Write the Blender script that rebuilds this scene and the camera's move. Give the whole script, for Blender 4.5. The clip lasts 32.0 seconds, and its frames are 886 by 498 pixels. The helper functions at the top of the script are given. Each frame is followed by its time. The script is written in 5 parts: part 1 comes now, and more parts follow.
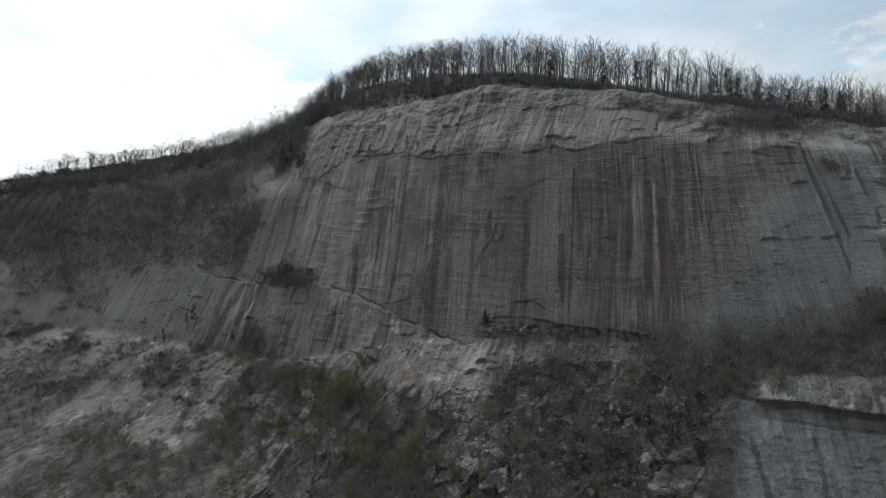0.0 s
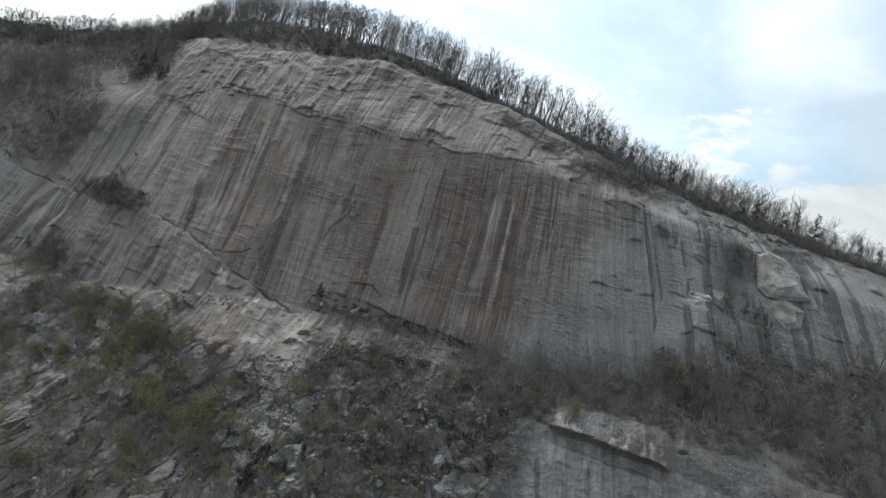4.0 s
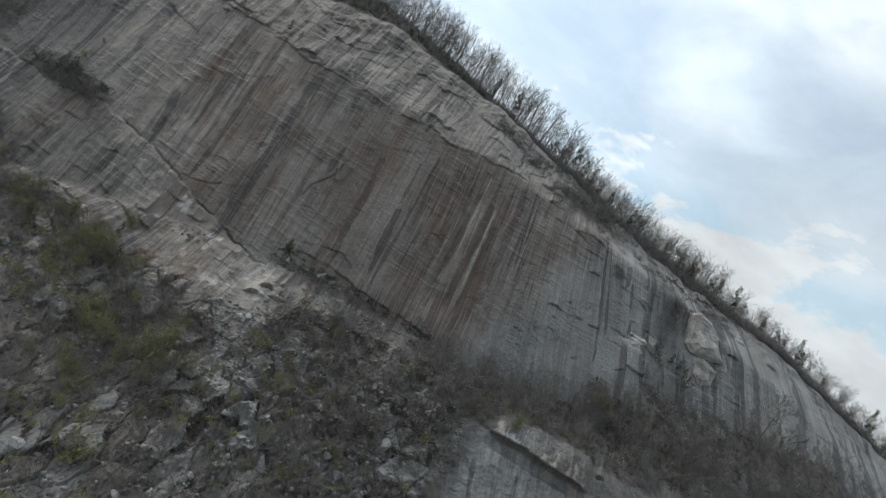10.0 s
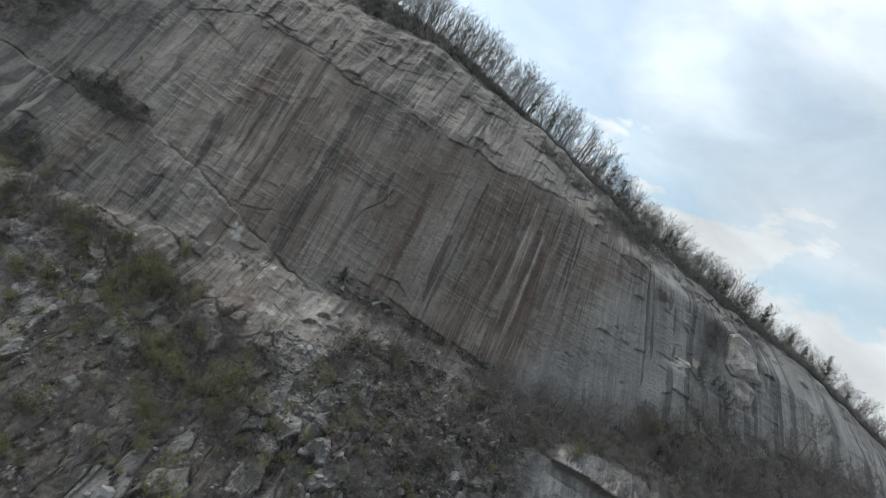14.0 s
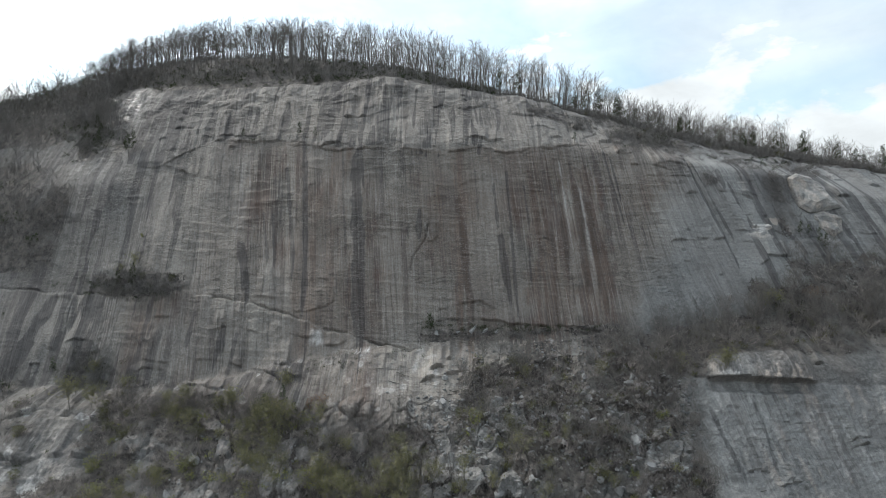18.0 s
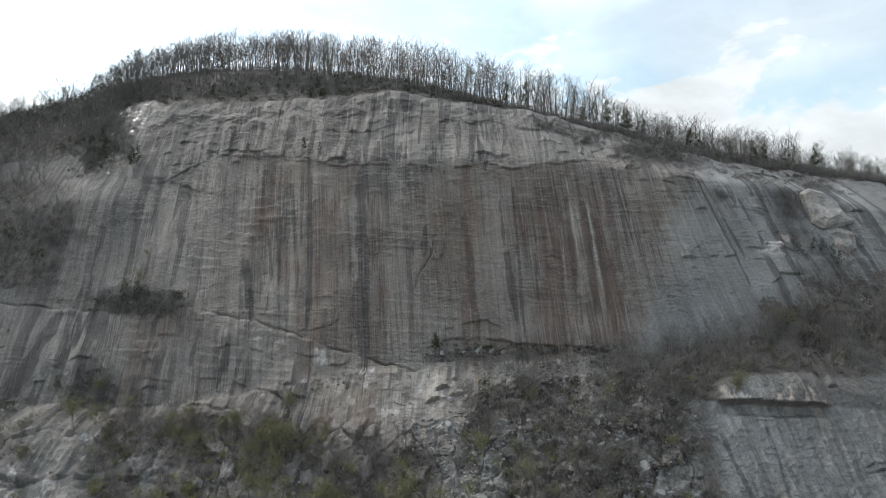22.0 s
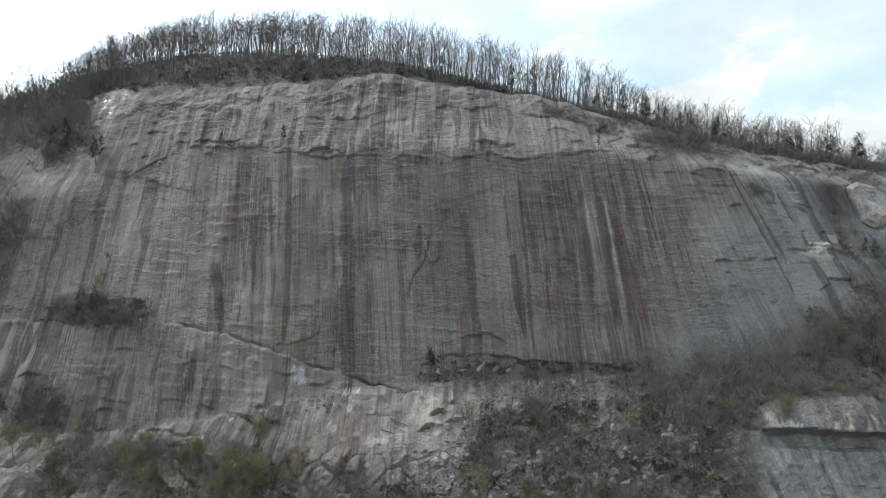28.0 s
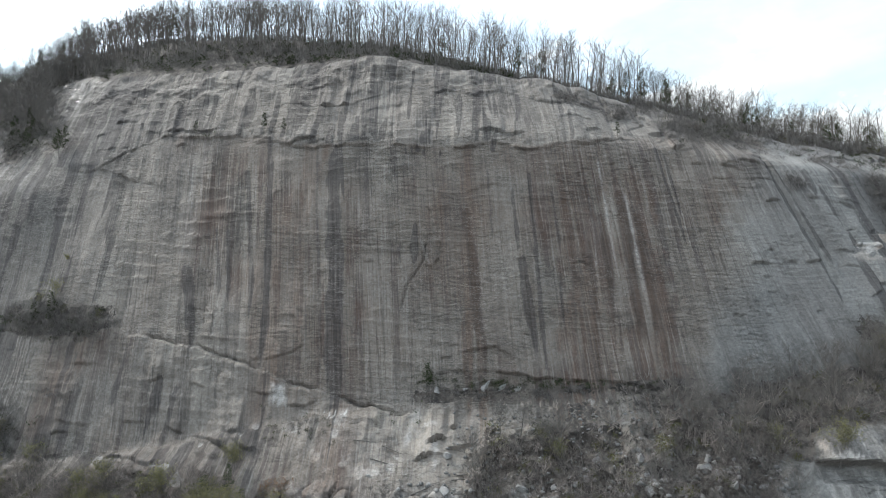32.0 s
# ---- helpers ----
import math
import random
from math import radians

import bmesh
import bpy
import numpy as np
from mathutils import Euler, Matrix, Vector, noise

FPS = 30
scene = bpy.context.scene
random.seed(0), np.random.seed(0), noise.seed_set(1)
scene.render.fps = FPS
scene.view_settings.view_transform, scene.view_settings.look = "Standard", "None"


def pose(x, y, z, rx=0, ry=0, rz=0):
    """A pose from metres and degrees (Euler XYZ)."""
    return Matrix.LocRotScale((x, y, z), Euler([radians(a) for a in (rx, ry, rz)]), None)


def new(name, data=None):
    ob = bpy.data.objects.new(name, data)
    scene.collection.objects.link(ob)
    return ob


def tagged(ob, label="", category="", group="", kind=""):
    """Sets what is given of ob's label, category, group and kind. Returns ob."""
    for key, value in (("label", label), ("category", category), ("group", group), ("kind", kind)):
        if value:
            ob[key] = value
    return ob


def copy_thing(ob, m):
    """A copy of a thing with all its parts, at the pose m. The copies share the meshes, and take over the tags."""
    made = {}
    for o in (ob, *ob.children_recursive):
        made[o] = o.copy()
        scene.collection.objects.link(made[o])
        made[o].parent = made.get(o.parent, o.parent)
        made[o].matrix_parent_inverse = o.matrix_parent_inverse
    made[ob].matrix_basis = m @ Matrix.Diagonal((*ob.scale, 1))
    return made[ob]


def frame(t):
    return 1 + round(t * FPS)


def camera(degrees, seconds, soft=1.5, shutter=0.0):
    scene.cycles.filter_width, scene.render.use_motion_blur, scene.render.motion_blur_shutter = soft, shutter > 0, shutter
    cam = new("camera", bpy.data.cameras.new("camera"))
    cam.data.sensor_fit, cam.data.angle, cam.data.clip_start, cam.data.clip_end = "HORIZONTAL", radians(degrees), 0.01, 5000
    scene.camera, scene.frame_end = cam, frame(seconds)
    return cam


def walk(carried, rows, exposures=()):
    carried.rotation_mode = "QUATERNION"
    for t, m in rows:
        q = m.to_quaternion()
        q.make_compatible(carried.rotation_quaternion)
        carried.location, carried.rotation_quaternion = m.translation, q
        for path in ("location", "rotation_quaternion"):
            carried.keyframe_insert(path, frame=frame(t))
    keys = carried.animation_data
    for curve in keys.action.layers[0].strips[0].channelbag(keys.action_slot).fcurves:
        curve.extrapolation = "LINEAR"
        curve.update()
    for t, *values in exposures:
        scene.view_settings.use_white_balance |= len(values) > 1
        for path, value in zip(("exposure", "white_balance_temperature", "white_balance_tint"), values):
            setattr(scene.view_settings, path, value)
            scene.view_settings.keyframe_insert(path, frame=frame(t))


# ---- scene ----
# World: x runs along the rock face to the right, y into the face, z up; heights count from the drone's first height.
cam = camera(71.3, 32.0, soft=0.6)
METRES, EYE, TILT, LEAN, TURN = 125.0, 0.0, 0.0, 0.0, 30.0
ROWS = [
    (0.0, 0.0, 0.0, 0.0, 0.0, 0.0, -0.0),
    (0.5, -0.0004, 0.0101, 0.0002, -1.19, 0.01, -0.02),
    (1.0, -0.0013, 0.0184, 0.0006, -2.5, 0.0, 0.03),
    (1.5, -0.0008, 0.0254, 0.0004, -3.18, -0.0, -0.01),
    (2.0, -0.001, 0.0284, 0.0005, -5.15, -0.02, 0.03),
    (2.5, 0.0024, 0.0292, 0.0002, -6.95, 0.0, -3.54),
    (3.0, -0.0013, 0.0273, -0.0014, -9.69, 0.12, -8.92),
    (3.5, -0.0035, 0.0256, -0.0019, -12.19, 0.19, -12.49),
    (4.0, -0.0086, 0.0245, -0.0023, -14.31, 0.26, -15.19),
    (4.5, -0.0159, 0.0238, -0.0022, -15.61, 0.33, -19.69),
    (6.5, -0.0797, 0.0333, -0.001, -17.65, 0.45, -29.98),
    (7.0, -0.0998, 0.0377, -0.001, -17.76, 0.45, -29.98),
    (7.5, -0.1196, 0.0422, -0.0006, -17.81, 0.42, -30.02),
    (8.0, -0.141, 0.0476, -0.0011, -17.88, 0.42, -30.01),
    (8.5, -0.1562, 0.0491, -0.0005, -22.56, 0.37, -29.98),
    (9.0, -0.182, 0.0579, -0.0014, -25.71, 0.35, -29.89),
    (9.5, -0.2033, 0.0636, -0.0014, -25.66, 0.33, -29.91),
    (10.0, -0.2255, 0.071, -0.0012, -25.67, 0.3, -29.91),
    (10.5, -0.2465, 0.0778, -0.0002, -26.29, 0.22, -29.92),
    (11.0, -0.2695, 0.088, 0.0, -27.79, 0.22, -29.9),
    (11.5, -0.2924, 0.0978, 0.0002, -27.87, 0.2, -29.92),
    (12.0, -0.3149, 0.1081, -0.0001, -27.89, 0.18, -29.91),
    (12.5, -0.3375, 0.1185, 0.0001, -27.9, 0.11, -29.9),
    (13.0, -0.3592, 0.1282, -0.0004, -27.9, 0.09, -29.92),
    (13.5, -0.3813, 0.1383, 0.0001, -27.88, 0.01, -29.88),
    (14.0, -0.4031, 0.1486, -0.0006, -27.88, -0.01, -29.89),
    (14.5, -0.4252, 0.1588, 0.0002, -27.87, -0.08, -29.92),
    (15.0, -0.4485, 0.1693, 0.0025, -27.81, -0.27, -26.57),
    (15.5, -0.4705, 0.1792, 0.0021, -27.78, -0.3, -22.38),
    (17.5, -0.5185, 0.1988, 0.0087, -27.45, -0.63, 0.25),
    (18.0, -0.519, 0.1986, 0.018, -27.48, -0.68, 0.26),
    (18.5, -0.5186, 0.198, 0.0297, -27.42, -0.73, 0.29),
    (19.0, -0.5189, 0.1975, 0.0408, -27.43, -0.77, 0.29),
    (19.5, -0.5179, 0.1961, 0.0523, -27.38, -0.77, 0.28),
    (20.0, -0.5179, 0.1953, 0.0583, -27.36, -0.77, 0.29),
    (20.5, -0.5146, 0.1935, 0.0591, -27.29, -0.76, -0.23),
    (21.0, -0.5163, 0.196, 0.0601, -27.2, -0.76, 0.26),
    (21.5, -0.5121, 0.2026, 0.0603, -26.93, -0.72, 0.33),
    (22.0, -0.5057, 0.2118, 0.0605, -26.74, -0.7, 0.32),
    (22.5, -0.4986, 0.2228, 0.0601, -26.66, -0.67, 0.3),
    (23.0, -0.492, 0.2343, 0.06, -26.63, -0.65, 0.3),
    (23.5, -0.4853, 0.246, 0.0596, -26.63, -0.63, 0.3),
    (24.0, -0.4777, 0.2583, 0.0589, -26.59, -0.59, 0.29),
    (24.5, -0.47, 0.2715, 0.0591, -26.58, -0.58, 0.29),
    (25.0, -0.4622, 0.2852, 0.0589, -26.6, -0.56, 0.29),
    (25.5, -0.4537, 0.2989, 0.0585, -26.55, -0.54, 0.29),
    (27.5, -0.4177, 0.3563, 0.0562, -26.42, -0.42, 0.33),
    (28.0, -0.4091, 0.3703, 0.0556, -26.38, -0.38, 0.33),
    (28.5, -0.4008, 0.3848, 0.0554, -26.35, -0.37, 0.36),
    (29.0, -0.3914, 0.4008, 0.0549, -26.28, -0.33, 0.36),
    (29.5, -0.3822, 0.418, 0.0544, -26.28, -0.31, 0.37),
    (30.0, -0.3724, 0.4355, 0.054, -26.25, -0.29, 0.36),
    (30.5, -0.3629, 0.4532, 0.054, -26.25, -0.28, 0.36),
    (31.0, -0.3543, 0.4706, 0.0543, -26.24, -0.28, 0.37),
    (31.5, -0.3462, 0.487, 0.0541, -26.21, -0.24, 0.39),
    (32.0, -0.3386, 0.5032, 0.0543, -26.23, -0.24, 0.4),
]

EXPOSURES = [(0.0, -0.66), (1.0, -0.52), (2.0, -0.37), (4.0, -0.08), (7.0, -0.22), (9.0, -0.25), (15.0, -0.2), (18.0, 0.12), (20.0, 0.08), (25.0, 0.07), (28.0, 0.18), (32.0, 0.45)]
walk(cam, [(t, pose(0, 0, EYE, TILT, LEAN, TURN) @ pose(METRES * x, METRES * y, METRES * z, 90 + pitch, roll, yaw)) for t, x, y, z, yaw, pitch, roll in ROWS], EXPOSURES)

# ---- sky and sun: bright thin overcast, the sun behind the ridge ----
SUN_AZ, SUN_EL = radians(-62), radians(50)   # azimuth from +y, negative towards -x
world = bpy.data.worlds.new("sky")
scene.world = world
world.use_nodes = True
wt = world.node_tree
wt.nodes.clear()


def wnode(kind, **values):
    n = wt.nodes.new(kind)
    for k, v in values.items():
        n.inputs[k].default_value = v
    return n


sky = wt.nodes.new("ShaderNodeTexSky")
sky.sky_type, sky.sun_disc = "NISHITA", False
sky.sun_elevation, sky.sun_rotation = SUN_EL, SUN_AZ
sky.air_density, sky.dust_density, sky.ozone_density = 1.0, 1.0, 1.0
wco = wt.nodes.new("ShaderNodeTexCoord")
wmap = wt.nodes.new("ShaderNodeMapping")
wmap.inputs["Scale"].default_value = (1.6, 1.6, 3.2)
wmap.inputs["Location"].default_value = (0.35, 0.2, 0.1)
wt.links.new(wco.outputs["Generated"], wmap.inputs["Vector"])
cloud = wnode("ShaderNodeTexNoise", Scale=1.7, Detail=6.0, Roughness=0.5, Distortion=0.3)
wt.links.new(wmap.outputs[0], cloud.inputs["Vector"])
cramp = wt.nodes.new("ShaderNodeValToRGB")
cramp.color_ramp.elements[0].position, cramp.color_ramp.elements[1].position = 0.40, 0.64
cramp.color_ramp.elements[0].color = (0.38, 0.38, 0.38, 1)
cramp.color_ramp.elements[1].color = (0.74, 0.74, 0.74, 1)
wt.links.new(cloud.outputs["Fac"], cramp.inputs["Fac"])
cmix = wt.nodes.new("ShaderNodeMixRGB")
# thin cloud glows more towards the sun
dot = wt.nodes.new("ShaderNodeVectorMath")
dot.operation = "DOT_PRODUCT"
dot.inputs[1].default_value = (math.sin(SUN_AZ) * math.cos(SUN_EL), math.cos(SUN_AZ) * math.cos(SUN_EL), math.sin(SUN_EL))
wt.links.new(wco.outputs["Generated"], dot.inputs[0])
glow = wt.nodes.new("ShaderNodeMapRange")
glow.inputs[1].default_value, glow.inputs[2].default_value, glow.inputs[3].default_value, glow.inputs[4].default_value = 0.3, 1.0, 0.8, 2.2
wt.links.new(dot.outputs["Value"], glow.inputs[0])
ccol = wt.nodes.new("ShaderNodeVectorMath")
ccol.operation = "SCALE"
ccol.inputs[0].default_value = (8.9, 9.5, 9.8)
puff = wt.nodes.new("ShaderNodeMapRange")
puff.inputs[1].default_value, puff.inputs[2].default_value, puff.inputs[3].default_value, puff.inputs[4].default_value = 0.36, 0.66, 0.88, 1.16
billow = wnode("ShaderNodeTexNoise", Scale=3.4, Detail=8.0, Roughness=0.55, Distortion=0.25)
wt.links.new(wmap.outputs[0], billow.inputs["Vector"])
wt.links.new(billow.outputs["Fac"], puff.inputs[0])
lit = wt.nodes.new("ShaderNodeMath")
lit.operation = "MULTIPLY"
wt.links.new(glow.outputs[0], lit.inputs[0])
wt.links.new(puff.outputs[0], lit.inputs[1])
wt.links.new(lit.outputs[0], ccol.inputs["Scale"])
cfac = wt.nodes.new("ShaderNodeMath")
cfac.operation, cfac.use_clamp = "MAXIMUM", True
dens = wt.nodes.new("ShaderNodeMapRange")
dens.inputs[1].default_value, dens.inputs[2].default_value = 0.66, 1.0
wt.links.new(dot.outputs["Value"], dens.inputs[0])
# heaped clouds low over the horizon, with sharp lumpy tops
wsep = wt.nodes.new("ShaderNodeSeparateXYZ")
wt.links.new(wco.outputs["Generated"], wsep.inputs[0])
hmap = wt.nodes.new("ShaderNodeMapping")
hmap.inputs["Scale"].default_value = (2.2, 2.2, 4.5)
wt.links.new(wco.outputs["Generated"], hmap.inputs["Vector"])
heap = wnode("ShaderNodeTexNoise", Scale=2.4, Detail=9.0, Roughness=0.56, Distortion=0.15)
wt.links.new(hmap.outputs[0], heap.inputs["Vector"])
hsum = wt.nodes.new("ShaderNodeMath")
hsum.operation = "MULTIPLY_ADD"
hsum.inputs[1].default_value = -1.9
wt.links.new(wsep.outputs["Z"], hsum.inputs[0])
wt.links.new(heap.outputs["Fac"], hsum.inputs[2])
hramp = wt.nodes.new("ShaderNodeMapRange")
hramp.interpolation_type = "SMOOTHSTEP"
hramp.inputs[1].default_value, hramp.inputs[2].default_value = -0.03, 0.12
wt.links.new(hsum.outputs[0], hramp.inputs[0])
hmax = wt.nodes.new("ShaderNodeMath")
hmax.operation = "MAXIMUM"
wt.links.new(cramp.outputs[0], hmax.inputs[0])
wt.links.new(hramp.outputs[0], hmax.inputs[1])
wt.links.new(hmax.outputs[0], cfac.inputs[0])
wt.links.new(dens.outputs[0], cfac.inputs[1])
wt.links.new(ccol.outputs[0], cmix.inputs["Color2"])
wt.links.new(cfac.outputs[0], cmix.inputs["Fac"])
veil = wt.nodes.new("ShaderNodeMixRGB")
veil.blend_type = "MULTIPLY"
veil.inputs["Fac"].default_value = 1.0
veil.inputs["Color2"].default_value = (1.5, 1.73, 1.6, 1)
wt.links.new(sky.outputs[0], veil.inputs["Color1"])
wt.links.new(veil.outputs[0], cmix.inputs["Color1"])
back = wnode("ShaderNodeBackground", Strength=0.12)
wt.links.new(cmix.outputs[0], back.inputs["Color"])
wout = wt.nodes.new("ShaderNodeOutputWorld")
wt.links.new(back.outputs[0], wout.inputs["Surface"])

sun_data = bpy.data.lights.new("sun", "SUN")
sun_data.energy, sun_data.angle, sun_data.color = 2.2, radians(4), (1.0, 0.95, 0.88)
sun = new("sun", sun_data)
toward = Vector((math.sin(SUN_AZ) * math.cos(SUN_EL), math.cos(SUN_AZ) * math.cos(SUN_EL), math.sin(SUN_EL)))
sun.rotation_euler = toward.to_track_quat("Z", "Y").to_euler()

# ---- materials ----
class Nodes:
    """Short hand for node trees."""

    def __init__(self, name):
        self.mat = bpy.data.materials.new(name)
        self.mat.use_nodes = True
        self.t = self.mat.node_tree
        self.t.nodes.clear()
        self.out = self.t.nodes.new("ShaderNodeOutputMaterial")
        self.bsdf = self.t.nodes.new("ShaderNodeBsdfPrincipled")
        self.t.links.new(self.bsdf.outputs[0], self.out.inputs["Surface"])
        self.co = self.t.nodes.new("ShaderNodeTexCoord").outputs["Object"]

    def set(self, socket, value):
        if hasattr(value, "is_linked"):
            self.t.links.new(value, socket)
        elif isinstance(value, tuple) and len(value) == 3 and socket.type == "RGBA":
            socket.default_value = (*value, 1)
        else:
            socket.default_value = value

    def noise(self, scale=(1, 1, 1), size=1.0, detail=4.0, rough=0.55, distort=0.0, offset=(0, 0, 0), co=None):
        m = self.t.nodes.new("ShaderNodeMapping")
        m.inputs["Scale"].default_value = scale
        m.inputs["Location"].default_value = offset
        self.t.links.new(co or self.co, m.inputs["Vector"])
        n = self.t.nodes.new("ShaderNodeTexNoise")
        n.inputs["Scale"].default_value = size
        n.inputs["Detail"].default_value = detail
        n.inputs["Roughness"].default_value = rough
        n.inputs["Distortion"].default_value = distort
        self.t.links.new(m.outputs[0], n.inputs["Vector"])
        return n.outputs["Fac"]

    def runoff(self):
        """Coordinates whose first axis follows the run-off down the face."""
        apart = self.t.nodes.new("ShaderNodeSeparateXYZ")
        self.t.links.new(self.co, apart.inputs[0])
        join = self.t.nodes.new("ShaderNodeCombineXYZ")
        self.t.links.new(self.attr("fall"), join.inputs[0])
        self.t.links.new(apart.outputs[1], join.inputs[1])
        self.t.links.new(apart.outputs[2], join.inputs[2])
        return join.outputs[0]

    def ramp(self, fac, lo, hi, a=0.0, b=1.0):
        n = self.t.nodes.new("ShaderNodeMapRange")
        n.interpolation_type = "SMOOTHSTEP"
        for i, v in enumerate((lo, hi, a, b)):
            n.inputs[i + 1].default_value = v
        self.set(n.inputs[0], fac)
        return n.outputs[0]

    def math(self, op, a, b=0.0, clamp=False):
        n = self.t.nodes.new("ShaderNodeMath")
        n.operation, n.use_clamp = op, clamp
        self.set(n.inputs[0], a)
        self.set(n.inputs[1], b)
        return n.outputs[0]

    def mix(self, fac, a, b, blend="MIX"):
        n = self.t.nodes.new("ShaderNodeMixRGB")
        n.blend_type = blend
        self.set(n.inputs[0], fac)
        self.set(n.inputs[1], a)
        self.set(n.inputs[2], b)
        return n.outputs[0]

    def attr(self, name):
        n = self.t.nodes.new("ShaderNodeAttribute")
        n.attribute_name = name
        return n.outputs["Fac"]

    def random(self):
        return self.t.nodes.new("ShaderNodeObjectInfo").outputs["Random"]

    def island(self):
        return self.t.nodes.new("ShaderNodeNewGeometry").outputs["Random Per Island"]

    def finish(self, color, rough=0.8, height=None, bump=0.3, dist=0.1, spec=0.3):
        self.set(self.bsdf.inputs["Base Color"], color)
        self.set(self.bsdf.inputs["Roughness"], rough)
        self.set(self.bsdf.inputs["Specular IOR Level"], spec)
        if height is not None:
            n = self.t.nodes.new("ShaderNodeBump")
            n.inputs["Strength"].default_value = bump
            n.inputs["Distance"].default_value = dist
            self.t.links.new(height, n.inputs["Height"])
            self.t.links.new(n.outputs[0], self.bsdf.inputs["Normal"])
        return self.mat


def rock_material():
    n = Nodes("streaked_granite")
    # weathered grey with warmer patches and coarse grain
    big = n.noise((0.035, 0.035, 0.05), 1, 6)
    col = n.mix(n.ramp(big, 0.35, 0.65), (0.188, 0.170, 0.148), (0.264, 0.235, 0.200))
    fine = n.noise((1, 1, 1), 1.3, 9, 0.68)
    col = n.mix(n.math("MULTIPLY", n.attr("cool"), 0.75), col, n.mix(n.ramp(big, 0.35, 0.65), (0.152, 0.160, 0.161), (0.232, 0.240, 0.236)))
    grain = n.noise((1, 1, 1.7), 1.7, 9, 0.74, 0, (2, 8, 5))
    col = n.mix(n.ramp(fine, 0.35, 0.68, 0.0, 0.4), col, (0.36, 0.35, 0.33))
    col = n.mix(n.ramp(n.attr("lichen"), 0, 1, 0, 0.8), col, n.mix(n.ramp(fine, 0.4, 0.6), (0.078, 0.077, 0.074), (0.152, 0.148, 0.141)))
    # run-off streaks at three widths, strong in places and faint in others
    where = n.ramp(n.noise((0.05, 0.05, 0.03), 1, 3, 0.5, 0.4, (4, 4, 4)), 0.36, 0.64, 0.38, 1.0)
    strk = n.math("MULTIPLY", n.math("MULTIPLY", n.attr("streaky"), where), n.ramp(n.attr("cool"), 0, 1, 1.0, 0.6))
    run = n.runoff()
    s1 = n.noise((0.16, 0.03, 0.010), 1, 5, 0.6, 0.25, co=run)
    s2 = n.noise((0.62, 0.05, 0.020), 1, 6, 0.65, 0.2, (7, 3, 1), run)
    s3 = n.noise((2.4, 0.1, 0.055), 1, 5, 0.65, 0.15, (1, 9, 4), run)
    # frayed edges: break every streak with the grain of the rock
    jag = n.math("MULTIPLY", n.math("SUBTRACT", n.noise((1.5, 1.5, 0.55), 1.2, 8, 0.75, 0, (6, 1, 3)), 0.5), 0.5)
    s1 = n.math("ADD", s1, n.math("MULTIPLY", jag, 0.45))
    s2 = n.math("ADD", s2, n.math("MULTIPLY", jag, 0.6))
    s3 = n.math("ADD", s3, n.math("MULTIPLY", jag, 0.6))
    # columns of lighter and darker rock
    cols = n.noise((0.11, 0.02, 0.004), 1, 3, 0.5, 0.2, (3, 3, 3), run)
    colw = n.math("MULTIPLY", n.ramp(cols, 0.44, 0.58), n.attr("streaky"))
    col = n.mix(n.math("MULTIPLY", colw, 0.2), col, (0.098, 0.080, 0.074))
    tan = n.math("MULTIPLY", n.ramp(n.math("ADD", n.attr("brown"), jag), 0.12, 0.85), n.math("MULTIPLY", n.ramp(s2, 0.30, 0.62, 0.6, 1.0), n.ramp(cols, 0.40, 0.54, 0.8, 1.0)))
    warm = n.mix(n.ramp(n.noise((0.09, 0.05, 0.012), 1, 4, 0.55, 0.3, (5, 2, 8)), 0.40, 0.60), (0.177, 0.150, 0.124), (0.155, 0.120, 0.094))
    warm = n.mix(n.ramp(n.attr("brown"), 0.50, 0.76), warm, n.mix(n.ramp(s2, 0.42, 0.58), (0.085, 0.056, 0.043), (0.194, 0.142, 0.105)))
    col = n.mix(tan, col, n.mix(n.ramp(s3, 0.30, 0.70), n.mix(0.45, warm, (0.085, 0.063, 0.055)), n.mix(0.3, warm, (0.22, 0.185, 0.16))))
    col = n.mix(n.math("MULTIPLY", n.math("MULTIPLY", n.ramp(s1, 0.50, 0.57), strk), 0.45), col, n.mix(n.ramp(n.attr("brown"), 0.35, 0.7), (0.07, 0.06, 0.056), (0.072, 0.044, 0.036)))
    col = n.mix(n.math("MULTIPLY", n.math("MULTIPLY", n.ramp(s2, 0.50, 0.58), strk), 0.6), col, n.mix(n.ramp(n.attr("brown"), 0.35, 0.7), (0.066, 0.056, 0.053), (0.064, 0.038, 0.031)))
    col = n.mix(n.math("MULTIPLY", n.math("MULTIPLY", n.ramp(s3, 0.56, 0.66), strk), 0.28), col, (0.40, 0.39, 0.37))
    col = n.mix(n.math("MULTIPLY", n.math("MULTIPLY", n.ramp(s3, 0.46, 0.34), strk), 0.5), col, (0.07, 0.062, 0.06))
    black = n.math("MULTIPLY", n.ramp(n.math("ADD", n.attr("black"), n.math("MULTIPLY", jag, 1.3)), 0.20, 0.50), n.ramp(s3, 0.25, 0.6, 0.95, 0.6))
    col = n.mix(n.math("MULTIPLY", black, 0.9), col, (0.040, 0.036, 0.037))
    rust = n.math("MULTIPLY", n.ramp(n.math("ADD", n.attr("rust"), n.math("MULTIPLY", jag, 0.9)), 0.15, 0.75), n.ramp(s3, 0.25, 0.6, 0.92, 0.7))
